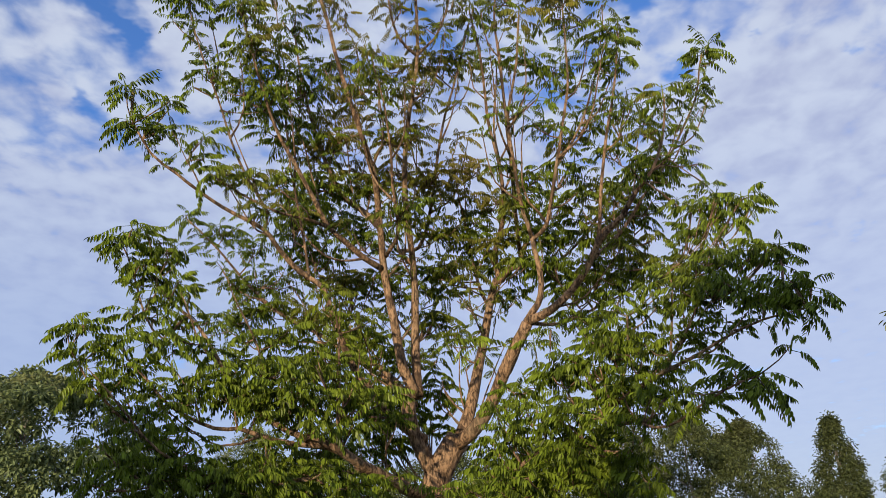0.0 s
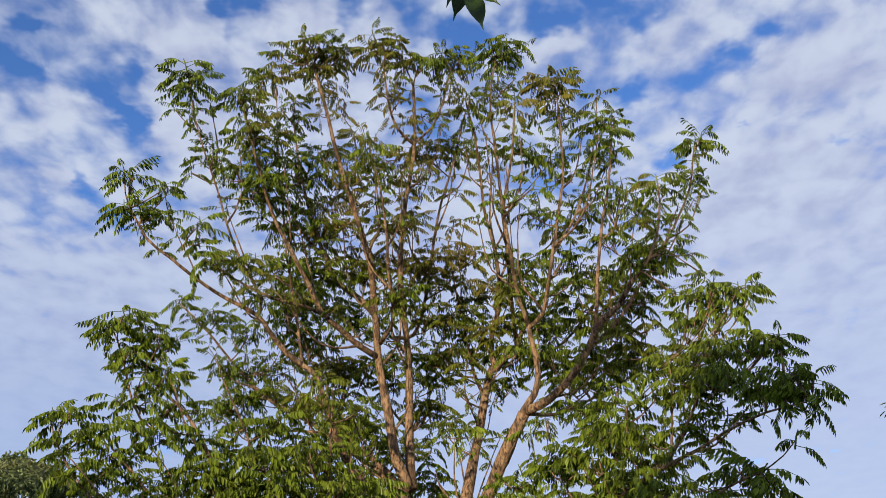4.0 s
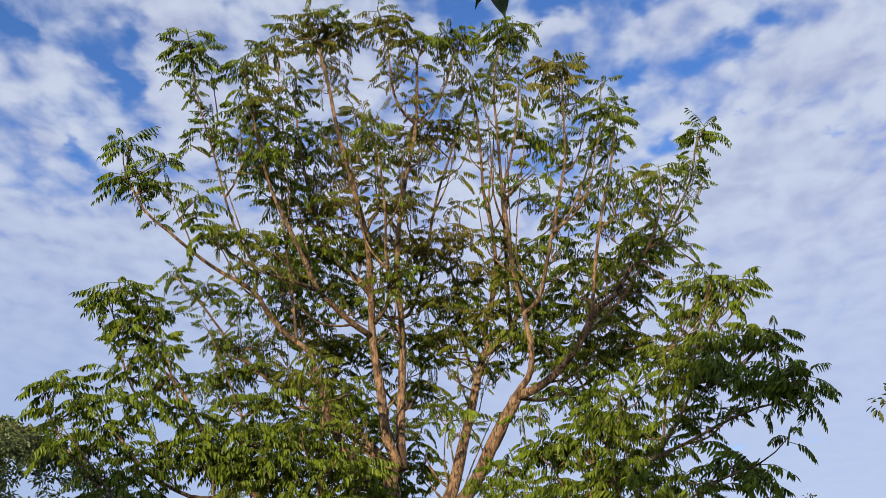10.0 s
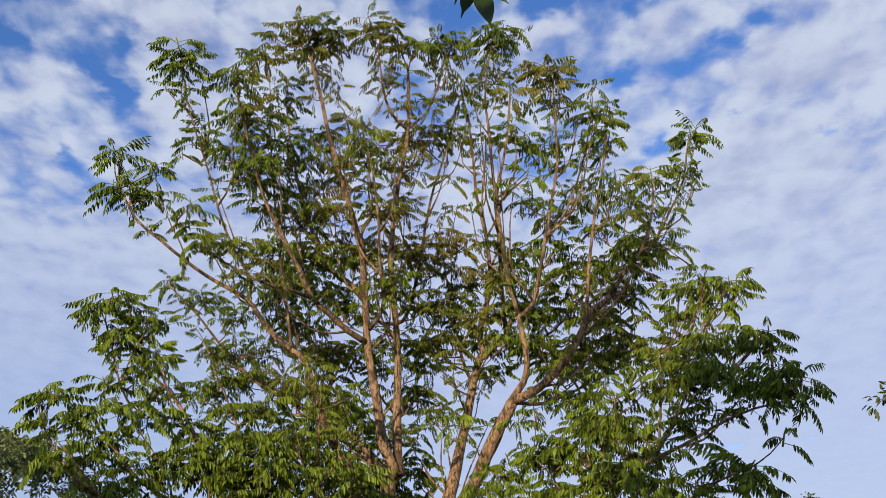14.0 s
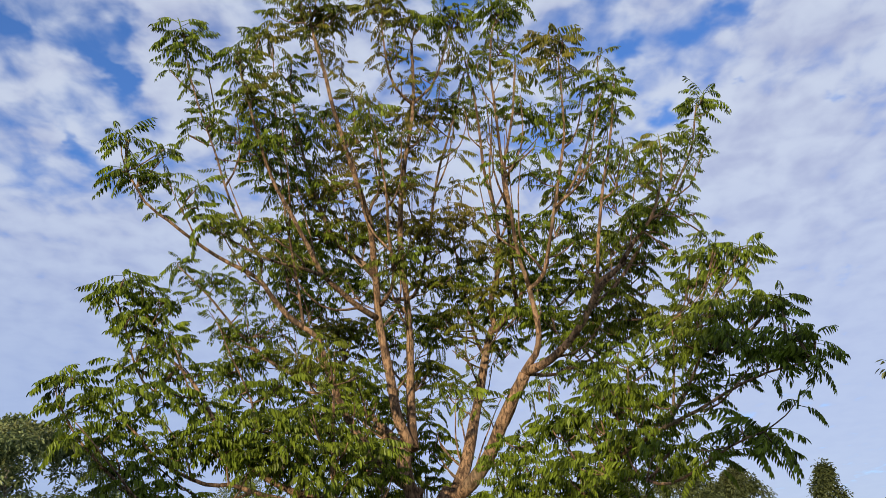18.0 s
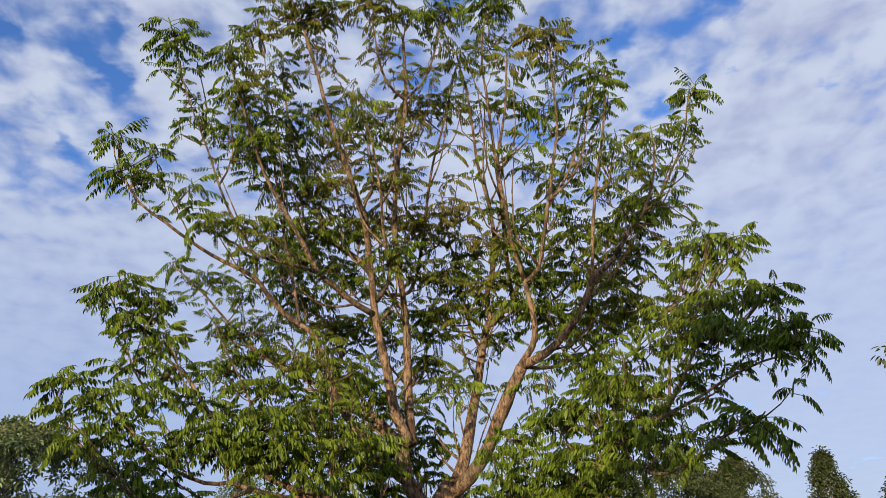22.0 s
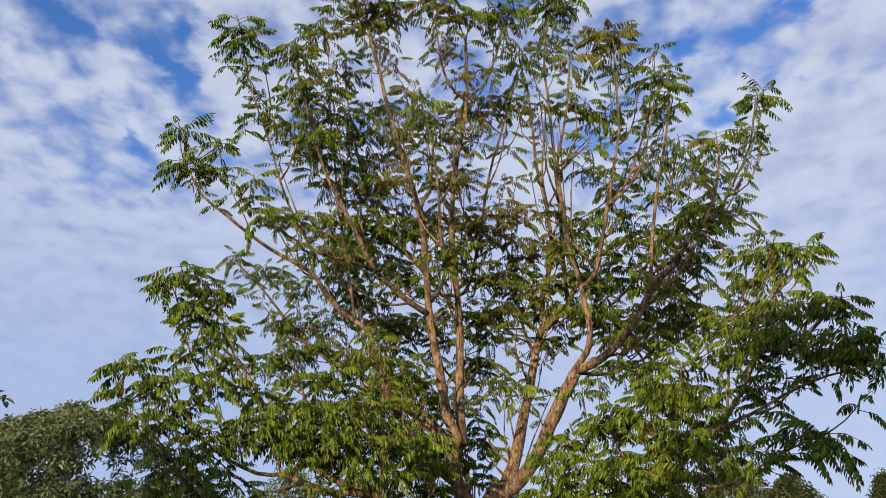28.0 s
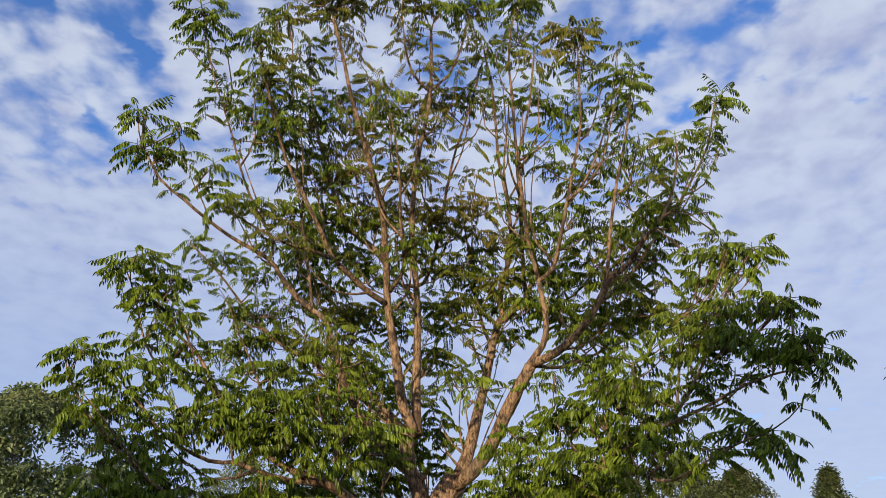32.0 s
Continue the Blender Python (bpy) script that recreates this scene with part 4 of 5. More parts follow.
crown.bough(0.82, 12.90, 5.27, 0.20, 0.20, 4, 1)
crown.bough(1.03, 11.49, 6.38, 0.14, 0.20, 5, 1)
crown.bough(1.33, 11.01, 6.59, 0.13, 0.19, 4, 1)
crown.bough(0.68, 12.08, 6.66, 0.15, 0.21, 5, 1)
crown.bough(2.36, 11.00, 4.90, 0.18, 0.17, 5, 2)
crown.bough(2.08, 11.20, 4.43, 0.18, 0.17, 5, 2)
crown.bough(1.76, 10.57, 5.13, 0.13, 0.14, 4, 2)
crown.bough(1.75, 10.88, 6.17, 0.16, 0.16, 4, 2)
crown.bough(-0.05, 12.60, 5.70, 0.20, 0.20, 9, 1)
crown.bough(-2.64, 13.28, 7.16, 0.35, 0.25, 15, 1)
crown.bough(-1.84, 13.35, 6.92, 0.46, 0.30, 10, 1)
crown.bough(-0.95, 13.68, 6.51, 0.36, 0.25, 5, 1)
crown.bough(-2.18, 13.40, 5.95, 0.45, 0.29, 12, 1)
crown.bough(-1.42, 13.80, 5.47, 0.46, 0.29, 6, 1)
crown.bough(-0.45, 13.90, 5.70, 0.31, 0.41, 6, 1)
crown.bough(-1.09, 13.60, 4.64, 0.43, 0.27, 6, 1)
crown.bough(-0.43, 13.80, 4.40, 0.28, 0.34, 5, 1)
crown.bough(-1.64, 13.00, 3.89, 0.39, 0.25, 10, 1)
crown.bough(-1.08, 12.80, 3.51, 0.37, 0.24, 10, 1)
crown.bough(0.14, 13.60, 4.36, 0.21, 0.23, 2, 1)
crown.bough(1.22, 10.00, 3.99, 0.10, 0.08, 3, 2)
crown.bough(1.52, 9.85, 3.55, 0.17, 0.15, 4, 2)
crown.bough(2.15, 9.85, 3.82, 0.17, 0.15, 5, 2)
crown.bough(2.38, 9.28, 4.02, 0.07, 0.08, 8, 2)
crown.bough(2.21, 9.40, 3.34, 0.15, 0.14, 4, 2)
crown.bough(3.59, 9.37, 5.39, 0.05, 0.04, 6, 2)
crown.bough(3.27, 9.48, 5.63, 0.05, 0.04, 5, 2)
crown.bough(3.05, 9.60, 5.33, 0.06, 0.04, 6, 2)
crown.bough(3.45, 9.30, 5.07, 0.05, 0.04, 6, 2)
crown.bough(2.85, 9.61, 4.82, 0.06, 0.04, 6, 2)
crown.bough(2.77, 8.93, 4.26, 0.06, 0.07, 8, 2)
crown.bough(2.60, 8.93, 3.87, 0.05, 0.07, 7, 2)
crown.bough(0.12, 9.52, 2.03, 0.15, 0.06, 3, 2)
crown.bough(-0.21, 9.62, 1.99, 0.15, 0.04, 4, 2)
crown.bough(0.49, 9.40, 1.96, 0.21, 0.06, 3, 2)
crown.bough(3.69, 8.72, 4.54, 0.05, 0.04, 4, 2)
crown.bough(3.53, 8.76, 4.39, 0.05, 0.04, 4, 2)
crown.bough(-3.65, 9.52, 5.15, 0.10, 0.09, 15, 2)
crown.bough(-3.42, 9.65, 4.98, 0.06, 0.09, 13, 2)
crown.bough(-2.67, 10.50, 8.12, 0.21, 0.17, 4, 1)
crown.bough(-2.00, 11.32, 7.79, 0.23, 0.19, 5, 1)
crown.bough(-4.22, 9.48, 5.10, 0.05, 0.04, 8, 2)
crown.bough(-3.92, 9.68, 4.77, 0.06, 0.09, 14, 2)
crown.bough(-3.68, 9.62, 4.18, 0.12, 0.07, 15, 2)
crown.bough(-3.31, 9.73, 4.49, 0.09, 0.12, 16, 2)
crown.bough(-4.21, 9.24, 3.69, 0.06, 0.04, 10, 2)
crown.bough(-3.95, 9.35, 3.84, 0.05, 0.04, 8, 2)
crown.bough(-4.23, 9.19, 3.24, 0.09, 0.09, 14, 2)
crown.bough(-2.96, 9.52, 3.36, 0.17, 0.13, 21, 2)
crown.bough(-3.47, 9.35, 3.26, 0.16, 0.09, 18, 2)
crown.bough(-2.34, 9.73, 3.14, 0.23, 0.14, 9, 2)
crown.bough(-1.84, 9.85, 3.22, 0.24, 0.15, 9, 2)
crown.bough(-2.18, 9.90, 3.97, 0.21, 0.16, 9, 2)
crown.bough(2.80, 10.49, 5.35, 0.09, 0.07, 9, 2)
crown.bough(2.67, 9.46, 4.41, 0.05, 0.04, 7, 2)
crown.bough(2.67, 8.40, 4.11, 0.14, 0.08, 10, 2)
crown.bough(2.95, 8.32, 3.99, 0.10, 0.05, 8, 2)
crown.bough(2.59, 8.76, 3.92, 0.05, 0.09, 8, 2)
crown.bough(3.14, 8.14, 3.85, 0.07, 0.04, 6, 2)
crown.bough(2.94, 8.76, 4.47, 0.06, 0.04, 6, 2)
crown.bough(-4.07, 9.69, 6.87, 0.11, 0.04, 10, 2)
crown.bough(-3.69, 9.73, 6.76, 0.11, 0.04, 11, 2)
crown.bough(-3.41, 9.84, 6.46, 0.11, 0.08, 15, 2)
crown.bough(-3.82, 9.71, 7.14, 0.05, 0.04, 6, 2)
crown.bough(-4.22, 9.51, 7.35, 0.05, 0.04, 7, 2)
crown.bough(-3.14, 9.94, 6.19, 0.11, 0.07, 11, 2)
crown.bough(-3.47, 9.33, 8.88, 0.15, 0.04, 10, 2)
crown.bough(-2.91, 9.64, 8.74, 0.15, 0.04, 10, 2)
crown.bough(-2.62, 9.83, 9.27, 0.16, 0.04, 10, 2)
crown.bough(-2.07, 9.81, 9.58, 0.33, 0.08, 18, 2)
crown.bough(-1.58, 9.96, 9.57, 0.20, 0.10, 12, 1)
crown.bough(-0.93, 10.18, 10.07, 0.28, 0.07, 17, 1)
crown.bough(-0.58, 10.39, 9.86, 0.22, 0.09, 13, 1)
crown.bough(0.09, 10.57, 10.03, 0.22, 0.06, 13, 1)
crown.bough(0.45, 10.62, 10.10, 0.19, 0.06, 10, 1)
crown.bough(1.01, 10.24, 9.88, 0.30, 0.05, 16, 1)
crown.bough(1.37, 9.93, 8.98, 0.16, 0.06, 9, 2)
crown.bough(1.72, 9.50, 8.76, 0.18, 0.04, 10, 2)
crown.bough(2.47, 9.79, 8.29, 0.10, 0.04, 9, 2)
crown.bough(3.71, 10.00, 8.02, 0.06, 0.04, 6, 2)
crown.bough(3.56, 10.17, 7.54, 0.06, 0.05, 8, 2)
crown.bough(2.24, 9.79, 8.63, 0.07, 0.04, 5, 2)
crown.bough(1.77, 9.00, 3.65, 0.14, 0.13, 7, 1)
crown.bough(1.94, 8.90, 3.43, 0.14, 0.14, 8, 1)
crown.bough(2.10, 8.80, 3.53, 0.12, 0.14, 8, 1)
crown.bough(2.22, 8.80, 3.21, 0.11, 0.15, 8, 1)
crown.bough(2.07, 8.70, 2.89, 0.12, 0.12, 7, 1)
crown.bough(1.80, 8.80, 3.04, 0.15, 0.13, 9, 1)
crown.bough(1.62, 9.00, 3.33, 0.14, 0.14, 7, 1)
crown.bough(2.32, 8.70, 3.40, 0.09, 0.15, 7, 1)
crown.bough(1.98, 8.70, 3.13, 0.13, 0.15, 7, 1)
crown.bough(1.22, 9.20, 2.78, 0.16, 0.10, 7, 1)
crown.bough(1.48, 9.00, 2.80, 0.17, 0.11, 8, 1)
crown.bough(0.96, 9.40, 2.86, 0.16, 0.09, 6, 1)
crown.bough(1.69, 8.90, 2.66, 0.16, 0.11, 8, 1)
crown.bough(1.95, 8.80, 2.67, 0.13, 0.10, 7, 1)
crown.bough(2.64, 7.60, 2.93, 0.07, 0.04, 5, 1)
crown.bough(2.86, 7.40, 2.70, 0.06, 0.06, 5, 1)
crown.bough(-3.87, 9.10, 3.00, 0.14, 0.10, 7, 1)
crown.bough(-3.64, 9.10, 2.76, 0.14, 0.09, 7, 1)
crown.bough(-3.46, 9.20, 2.57, 0.15, 0.09, 7, 1)
crown.bough(-3.23, 9.20, 2.71, 0.14, 0.10, 7, 1)
crown.bough(-3.33, 9.20, 3.01, 0.15, 0.10, 7, 1)
crown.bough(-2.96, 9.20, 2.55, 0.15, 0.09, 7, 1)
crown.bough(-4.01, 9.10, 2.62, 0.11, 0.09, 6, 1)
crown.bough(-3.54, 9.10, 2.28, 0.16, 0.09, 8, 1)
crown.bough(-3.16, 9.20, 2.24, 0.18, 0.09, 8, 1)
crown.bough(-2.75, 9.30, 2.19, 0.18, 0.09, 8, 1)
crown.bough(-3.90, 9.10, 2.20, 0.15, 0.10, 7, 1)
crown.bough(-1.67, 9.60, 3.56, 0.18, 0.14, 7, 1)
crown.bough(-1.33, 9.70, 3.22, 0.16, 0.14, 7, 1)
crown.bough(-1.91, 9.50, 3.21, 0.19, 0.13, 8, 1)
crown.bough(-2.33, 9.40, 2.87, 0.14, 0.07, 5, 1)
crown.bough(-1.64, 9.60, 2.82, 0.19, 0.08, 7, 1)
crown.bough(-1.24, 9.80, 2.86, 0.15, 0.09, 6, 1)
crown.bough(-3.87, 9.30, 4.75, 0.15, 0.14, 7, 1)
crown.bough(-3.50, 9.40, 4.99, 0.14, 0.11, 6, 1)
crown.bough(-3.16, 9.30, 3.81, 0.13, 0.12, 7, 1)
crown.bough(-2.70, 9.40, 3.48, 0.16, 0.13, 8, 1)
crown.bough(-3.46, 9.20, 3.80, 0.15, 0.09, 6, 1)
crown.bough(-3.94, 9.20, 5.17, 0.11, 0.06, 4, 0)
crown.bough(-3.73, 9.30, 5.13, 0.11, 0.06, 4, 0)
crown.bough(-3.51, 9.40, 5.03, 0.10, 0.06, 3, 0)
crown.bough(-4.47, 9.10, 3.95, 0.08, 0.04, 3, 0)
crown.bough(-4.31, 9.10, 3.97, 0.08, 0.04, 3, 0)
crown.bough(-4.14, 9.10, 3.78, 0.08, 0.05, 3, 0)
crown.bough(3.34, 9.40, 5.45, 0.11, 0.07, 4, 0)
crown.bough(3.59, 9.30, 5.38, 0.10, 0.07, 4, 0)
crown.bough(3.11, 9.40, 5.27, 0.10, 0.07, 4, 0)
crown.bough(3.69, 9.30, 5.19, 0.07, 0.06, 3, 0)
crown.bough(3.40, 9.30, 5.10, 0.11, 0.08, 5, 0)
crown.bough(3.11, 9.30, 4.93, 0.11, 0.08, 5, 0)
crown.bough(2.91, 9.40, 5.07, 0.08, 0.08, 4, 0)
crown.bough(3.39, 8.70, 4.49, 0.08, 0.05, 3, 0)
crown.bough(3.64, 8.70, 4.52, 0.08, 0.04, 3, 0)
crown.bough(3.67, 8.60, 4.31, 0.05, 0.05, 2, 0)
crown.bough(2.90, 9.60, 5.45, 0.10, 0.10, 4, 0)
crown.bough(2.85, 9.80, 5.86, 0.10, 0.10, 4, 0)
crown.bough(-3.40, 11.40, 8.52, 0.27, 0.22, 6, 0)
crown.bough(-2.70, 11.60, 8.19, 0.31, 0.24, 7, 0)
crown.bough(-1.94, 11.40, 8.78, 0.28, 0.24, 6, 0)
crown.bough(-2.18, 11.90, 7.51, 0.33, 0.24, 8, 0)
crown.bough(-1.43, 11.80, 8.15, 0.32, 0.24, 7, 0)
crown.bough(-0.93, 11.50, 8.80, 0.28, 0.24, 6, 0)
crown.bough(-1.47, 12.20, 7.32, 0.32, 0.24, 8, 0)
crown.bough(-0.61, 12.00, 7.91, 0.28, 0.24, 6, 0)
crown.bough(-0.29, 11.60, 8.94, 0.26, 0.22, 6, 0)
crown.bough(-0.18, 12.60, 7.03, 0.32, 0.27, 8, 0)
crown.bough(-0.94, 12.60, 6.75, 0.32, 0.25, 8, 0)
crown.bough(-1.89, 12.60, 6.48, 0.34, 0.25, 8, 0)
crown.bough(-2.65, 12.60, 6.51, 0.32, 0.23, 8, 0)
crown.bough(0.58, 12.60, 6.80, 0.28, 0.25, 7, 0)
crown.bough(1.22, 12.20, 6.91, 0.26, 0.22, 6, 0)
crown.bough(1.47, 12.40, 6.28, 0.28, 0.24, 7, 0)
crown.bough(2.13, 11.60, 6.61, 0.26, 0.21, 6, 0)
crown.bough(2.28, 11.90, 5.87, 0.28, 0.23, 8, 0)
crown.bough(2.73, 11.40, 6.03, 0.24, 0.19, 6, 0)
crown.bough(2.80, 11.00, 6.68, 0.22, 0.18, 5, 0)
crown.bough(1.78, 11.20, 7.20, 0.22, 0.19, 5, 0)
crown.bough(2.44, 10.90, 7.49, 0.22, 0.19, 5, 0)
crown.bough(1.65, 10.90, 8.31, 0.23, 0.21, 5, 0)
crown.bough(2.29, 10.60, 8.20, 0.20, 0.19, 4, 0)
crown.bough(2.97, 10.70, 7.27, 0.18, 0.17, 4, 0)
crown.bough(0.27, 13.00, 6.25, 0.27, 0.25, 7, 0)
crown.bough(0.91, 12.80, 5.75, 0.26, 0.22, 7, 0)
crown.bough(1.63, 12.60, 5.57, 0.28, 0.24, 8, 0)
crown.bough(2.18, 12.20, 5.23, 0.27, 0.21, 8, 0)
crown.bough(2.74, 11.80, 5.36, 0.24, 0.21, 7, 0)
crown.bough(-1.00, 13.20, 5.85, 0.33, 0.27, 8, 0)
crown.bough(-1.77, 13.20, 5.67, 0.33, 0.25, 8, 0)
crown.bough(-2.37, 13.40, 5.15, 0.35, 0.25, 9, 0)
crown.bough(-3.30, 14.00, 5.55, 0.37, 0.22, 8, 0)
crown.bough(-3.94, 14.00, 6.00, 0.31, 0.21, 8, 0)
crown.bough(-1.57, 13.20, 4.68, 0.32, 0.26, 8, 0)
crown.bough(-0.44, 13.40, 4.99, 0.25, 0.27, 6, 0)
crown.bough(-0.83, 13.40, 4.32, 0.28, 0.25, 7, 0)
crown.bough(-2.06, 12.80, 4.32, 0.31, 0.24, 8, 0)
crown.bough(-0.22, 13.20, 5.83, 0.27, 0.25, 7, 0)
crown.bough(1.70, 12.20, 4.70, 0.23, 0.17, 5, 0)
crown.bough(2.14, 11.80, 4.49, 0.22, 0.19, 6, 0)
crown.bough(-1.63, 9.60, 2.25, 0.17, 0.07, 6, 1)
crown.bough(-1.22, 9.70, 2.10, 0.16, 0.07, 5, 1)
crown.bough(-2.00, 9.50, 2.18, 0.18, 0.08, 6, 1)
crown.bough(-2.35, 9.40, 2.07, 0.18, 0.08, 6, 1)
crown.bough(-3.01, 9.20, 2.37, 0.15, 0.08, 5, 1)
crown.bough(0.50, 10.20, 2.94, 0.13, 0.07, 3, 1)
crown.bough(-2.00, 12.60, 3.05, 0.24, 0.12, 6, 0)
crown.bough(-1.51, 12.80, 3.15, 0.25, 0.14, 6, 0)
crown.bough(-1.00, 13.00, 3.05, 0.21, 0.12, 5, 0)
crown.bough(-1.62, 12.40, 2.78, 0.24, 0.10, 6, 0)
crown.bough(-1.18, 12.60, 2.78, 0.21, 0.10, 5, 0)
crown.bough(-2.10, 12.20, 2.75, 0.22, 0.10, 6, 0)
crown.bough(-0.81, 13.00, 3.35, 0.22, 0.14, 5, 0)
crown.bough(-1.86, 12.80, 3.38, 0.25, 0.14, 6, 0)
crown.bough(-0.42, 13.20, 3.33, 0.18, 0.15, 4, 0)
crown.bough(-0.11, 13.40, 3.14, 0.15, 0.15, 4, 0)
crown.bough(0.46, 12.80, 2.82, 0.17, 0.16, 5, 0)
crown.bough(0.65, 12.60, 2.48, 0.20, 0.15, 6, 0)
crown.bough(-2.56, 12.00, 2.83, 0.16, 0.07, 3, 0)
crown.bough(3.52, 8.05, 3.90, 0.05, 0.02, 2, 0)
crown.bough(3.67, 8.00, 3.82, 0.05, 0.02, 2, 0)
crown.bough(3.36, 8.05, 3.78, 0.06, 0.03, 3, 0)
crown.close()

# ---- trees behind ----
def leaf_clump(seed, leaves, blade, reach, slim=0.36):
    """A clump of simple blades hanging round short shoots."""
    rnd = random.Random(seed)
    m = Mesh()
    for _ in range(leaves):
        d = Vector((rnd.gauss(0, 1), rnd.gauss(0, 1), rnd.gauss(0.2, 0.8)))
        d.normalize()
        at = d * reach * rnd.uniform(0.25, 1.0)
        along = (d + Vector((rnd.uniform(-0.6, 0.6), rnd.uniform(-0.6, 0.6), rnd.uniform(-1.1, 0.1)))).normalized()
        leaflet(m, at, along, Vector((rnd.uniform(-0.4, 0.4), rnd.uniform(-0.4, 0.4), -1)), blade * rnd.uniform(0.7, 1.2), blade * slim)
    return np.array(m.v, dtype=np.float64), m.f


def crown_tree(name, label, x, y, height, wide, low, leafmat, blade=0.16, shape=0.6, seed=1, clumps=220, group="", reach=0.42, open_=0.25, slim=0.5, dense=60):
    """A tree: tapered trunk, forking limbs, and a crown of many clumps of blades with an uneven outline and gaps."""
    rnd = random.Random(seed)
    tree = thing(name, label, "tree", x, y, group=group)
    wood = Wood(tree, GREY_BARK)
    top = Vector((x + rnd.uniform(-0.3, 0.3), y, height * 0.93))
    wood.limb("trunk", None, 0.035 * height ** 0.9, 0.02, (x, y, -0.05), (x + rnd.uniform(-.15, .15), y, height * 0.3), (x + rnd.uniform(-.3, .3), y, height * 0.62), top)
    def radius(h):
        t = (h - low) / (height - low)
        return wide * max(0.05, (min(1.0, t / 0.22) ** 0.6) * (1 - max(0.0, (t - 0.22) / 0.78) ** (1.0 + 2.2 * shape)))
    for k in range(14):
        h = low + (height - low) * (k + rnd.uniform(0.2, 0.8)) / 15
        a = k * 2.4 + rnd.uniform(-0.4, 0.4)
        r = radius(min(height * 0.95, h + 0.1 * height)) * rnd.uniform(0.65, 0.95)
        s = max(low * 0.7, h - 0.16 * height)
        c, sn = math.cos(a), math.sin(a)
        wood.limb("limb", None, 0.012 * height * (1 - 0.6 * h / height), 0.012, (x, y, s), (x + c * r * 0.5, y + sn * r * 0.5, s + (h - s) * 0.62), (x + c * r, y + sn * r, h + 0.03 * height))
    kinds = [leaf_clump(seed * 31 + i, dense, blade, reach, slim) for i in range(6)]
    vs, fs, base = [], [], 0
    made = 0
    while made < clumps:
        h = low + (height - low) * rnd.random() ** 0.9
        a = rnd.uniform(0, 2 * math.pi)
        hollow = noise.noise(Vector((math.cos(a) * 1.6, math.sin(a) * 1.6, h * 0.55)) + Vector((seed * 3.1, 0, 0)))
        if hollow < -open_:
            continue
        r = radius(h) * (0.25 + 0.75 * math.sqrt(rnd.random())) * (1 + 0.50 * hollow)
        q = Vector((x + math.cos(a) * r, y + math.sin(a) * r, h))
        v, f = kinds[rnd.randrange(6)]
        m = np.array(Matrix.LocRotScale(q, Euler((rnd.uniform(-.4, .4), rnd.uniform(-.4, .4), rnd.uniform(0, 6.28))), (rnd.uniform(0.7, 1.25),) * 3))
        vs.append(v @ m[:3, :3].T + m[:3, 3])
        fs += [tuple(i + base for i in t) for t in f]
        base += len(v)
        made += 1
    me = bpy.data.meshes.new("crown")
    me.from_pydata(np.concatenate(vs).tolist(), [], fs)
    me.materials.append(leafmat)
    part("crown", me, tree, kind="stuff")
    return wood


def clumps_along(wood, name, parent, spots, kinds, mat, size=1.0, seed=5):
    """Clumps of blades at the given places, joined into one part."""
    rnd = random.Random(seed)
    vs, fs, base = [], [], 0
    for q in spots:
        v, f = kinds[rnd.randrange(len(kinds))]
        m = np.array(Matrix.LocRotScale(Vector(q), Euler((rnd.uniform(-.5, .5), rnd.uniform(-.5, .5), rnd.uniform(0, 6.28))), (size * rnd.uniform(0.8, 1.2),) * 3))
        vs.append(v @ m[:3, :3].T + m[:3, 3])
        fs += [tuple(i + base for i in t) for t in f]
        base += len(v)
    me = bpy.data.meshes.new(name)
    me.from_pydata(np.concatenate(vs).tolist(), [], fs)
    me.materials.append(mat)
    return part(name, me, parent, kind="stuff")


def ovate_leaf(root, tip, face, width):
    """A broad blade with a drawn-out drip tip, cupped along its midrib, on a short stalk."""
    root, tip = Vector(root), Vector(tip)
    along = tip - root
    across = along.cross(Vector(face)).normalized() * width * 0.5
    cup = across.cross(along).normalized() * width * 0.16
    m = Mesh()
    outline = [(0.0, 0.02), (0.08, 0.55), (0.22, 0.92), (0.40, 1.0), (0.58, 0.80), (0.73, 0.46), (0.83, 0.16), (1.0, 0.015)]
    for t, w in outline:
        p = root + along * t
        m.v += [p - across * w + cup * w, p - cup * 0.3 * w, p + across * w + cup * w]
    for i in range(len(outline) - 1):
        b = 3 * i
        m.f += [(b, b + 1, b + 4, b + 3), (b + 1, b + 2, b + 5, b + 4)]
    m.tube([root - along * 0.22 - cup * 0.4, root], [0.0022, 0.0016], 4)
    return m


crown_tree("tree", "leafy mid-green tree with pale yellow patches towards the top", -16.1, 30.0, 7.75, 4.7, 1.2, FAR_LEAF, seed=1, clumps=1150, blade=0.18, shape=1.2, reach=0.30, open_=0.10, dense=40)
crown_tree("tree", "dense mid-green tree beside the field", -24.1, 34.0, 7.86, 4.65, 1.0, FAR_LEAF, seed=2, clumps=300, blade=0.2, shape=2.0)
crown_tree("tree", "pale green round-headed tree far behind", -12.0, 48.0, 7.69, 2.77, 1.0, FAR_LEAF, seed=3, clumps=220, blade=0.14, reach=0.42, dense=100, shape=1.6)
crown_tree("tree", "dark bushy tree far behind the trunk", -6.5, 44.0, 6.05, 3.49, 0.6, DARK_LEAF, seed=4, clumps=260, blade=0.14, reach=0.42, dense=100, shape=2.0)
crown_tree("tree", "dark bushy tree with dense low foliage", -0.6, 44.0, 5.65, 3.80, 0.6, DARK_LEAF, seed=5, clumps=260, blade=0.14, reach=0.42, dense=100, shape=2.0)
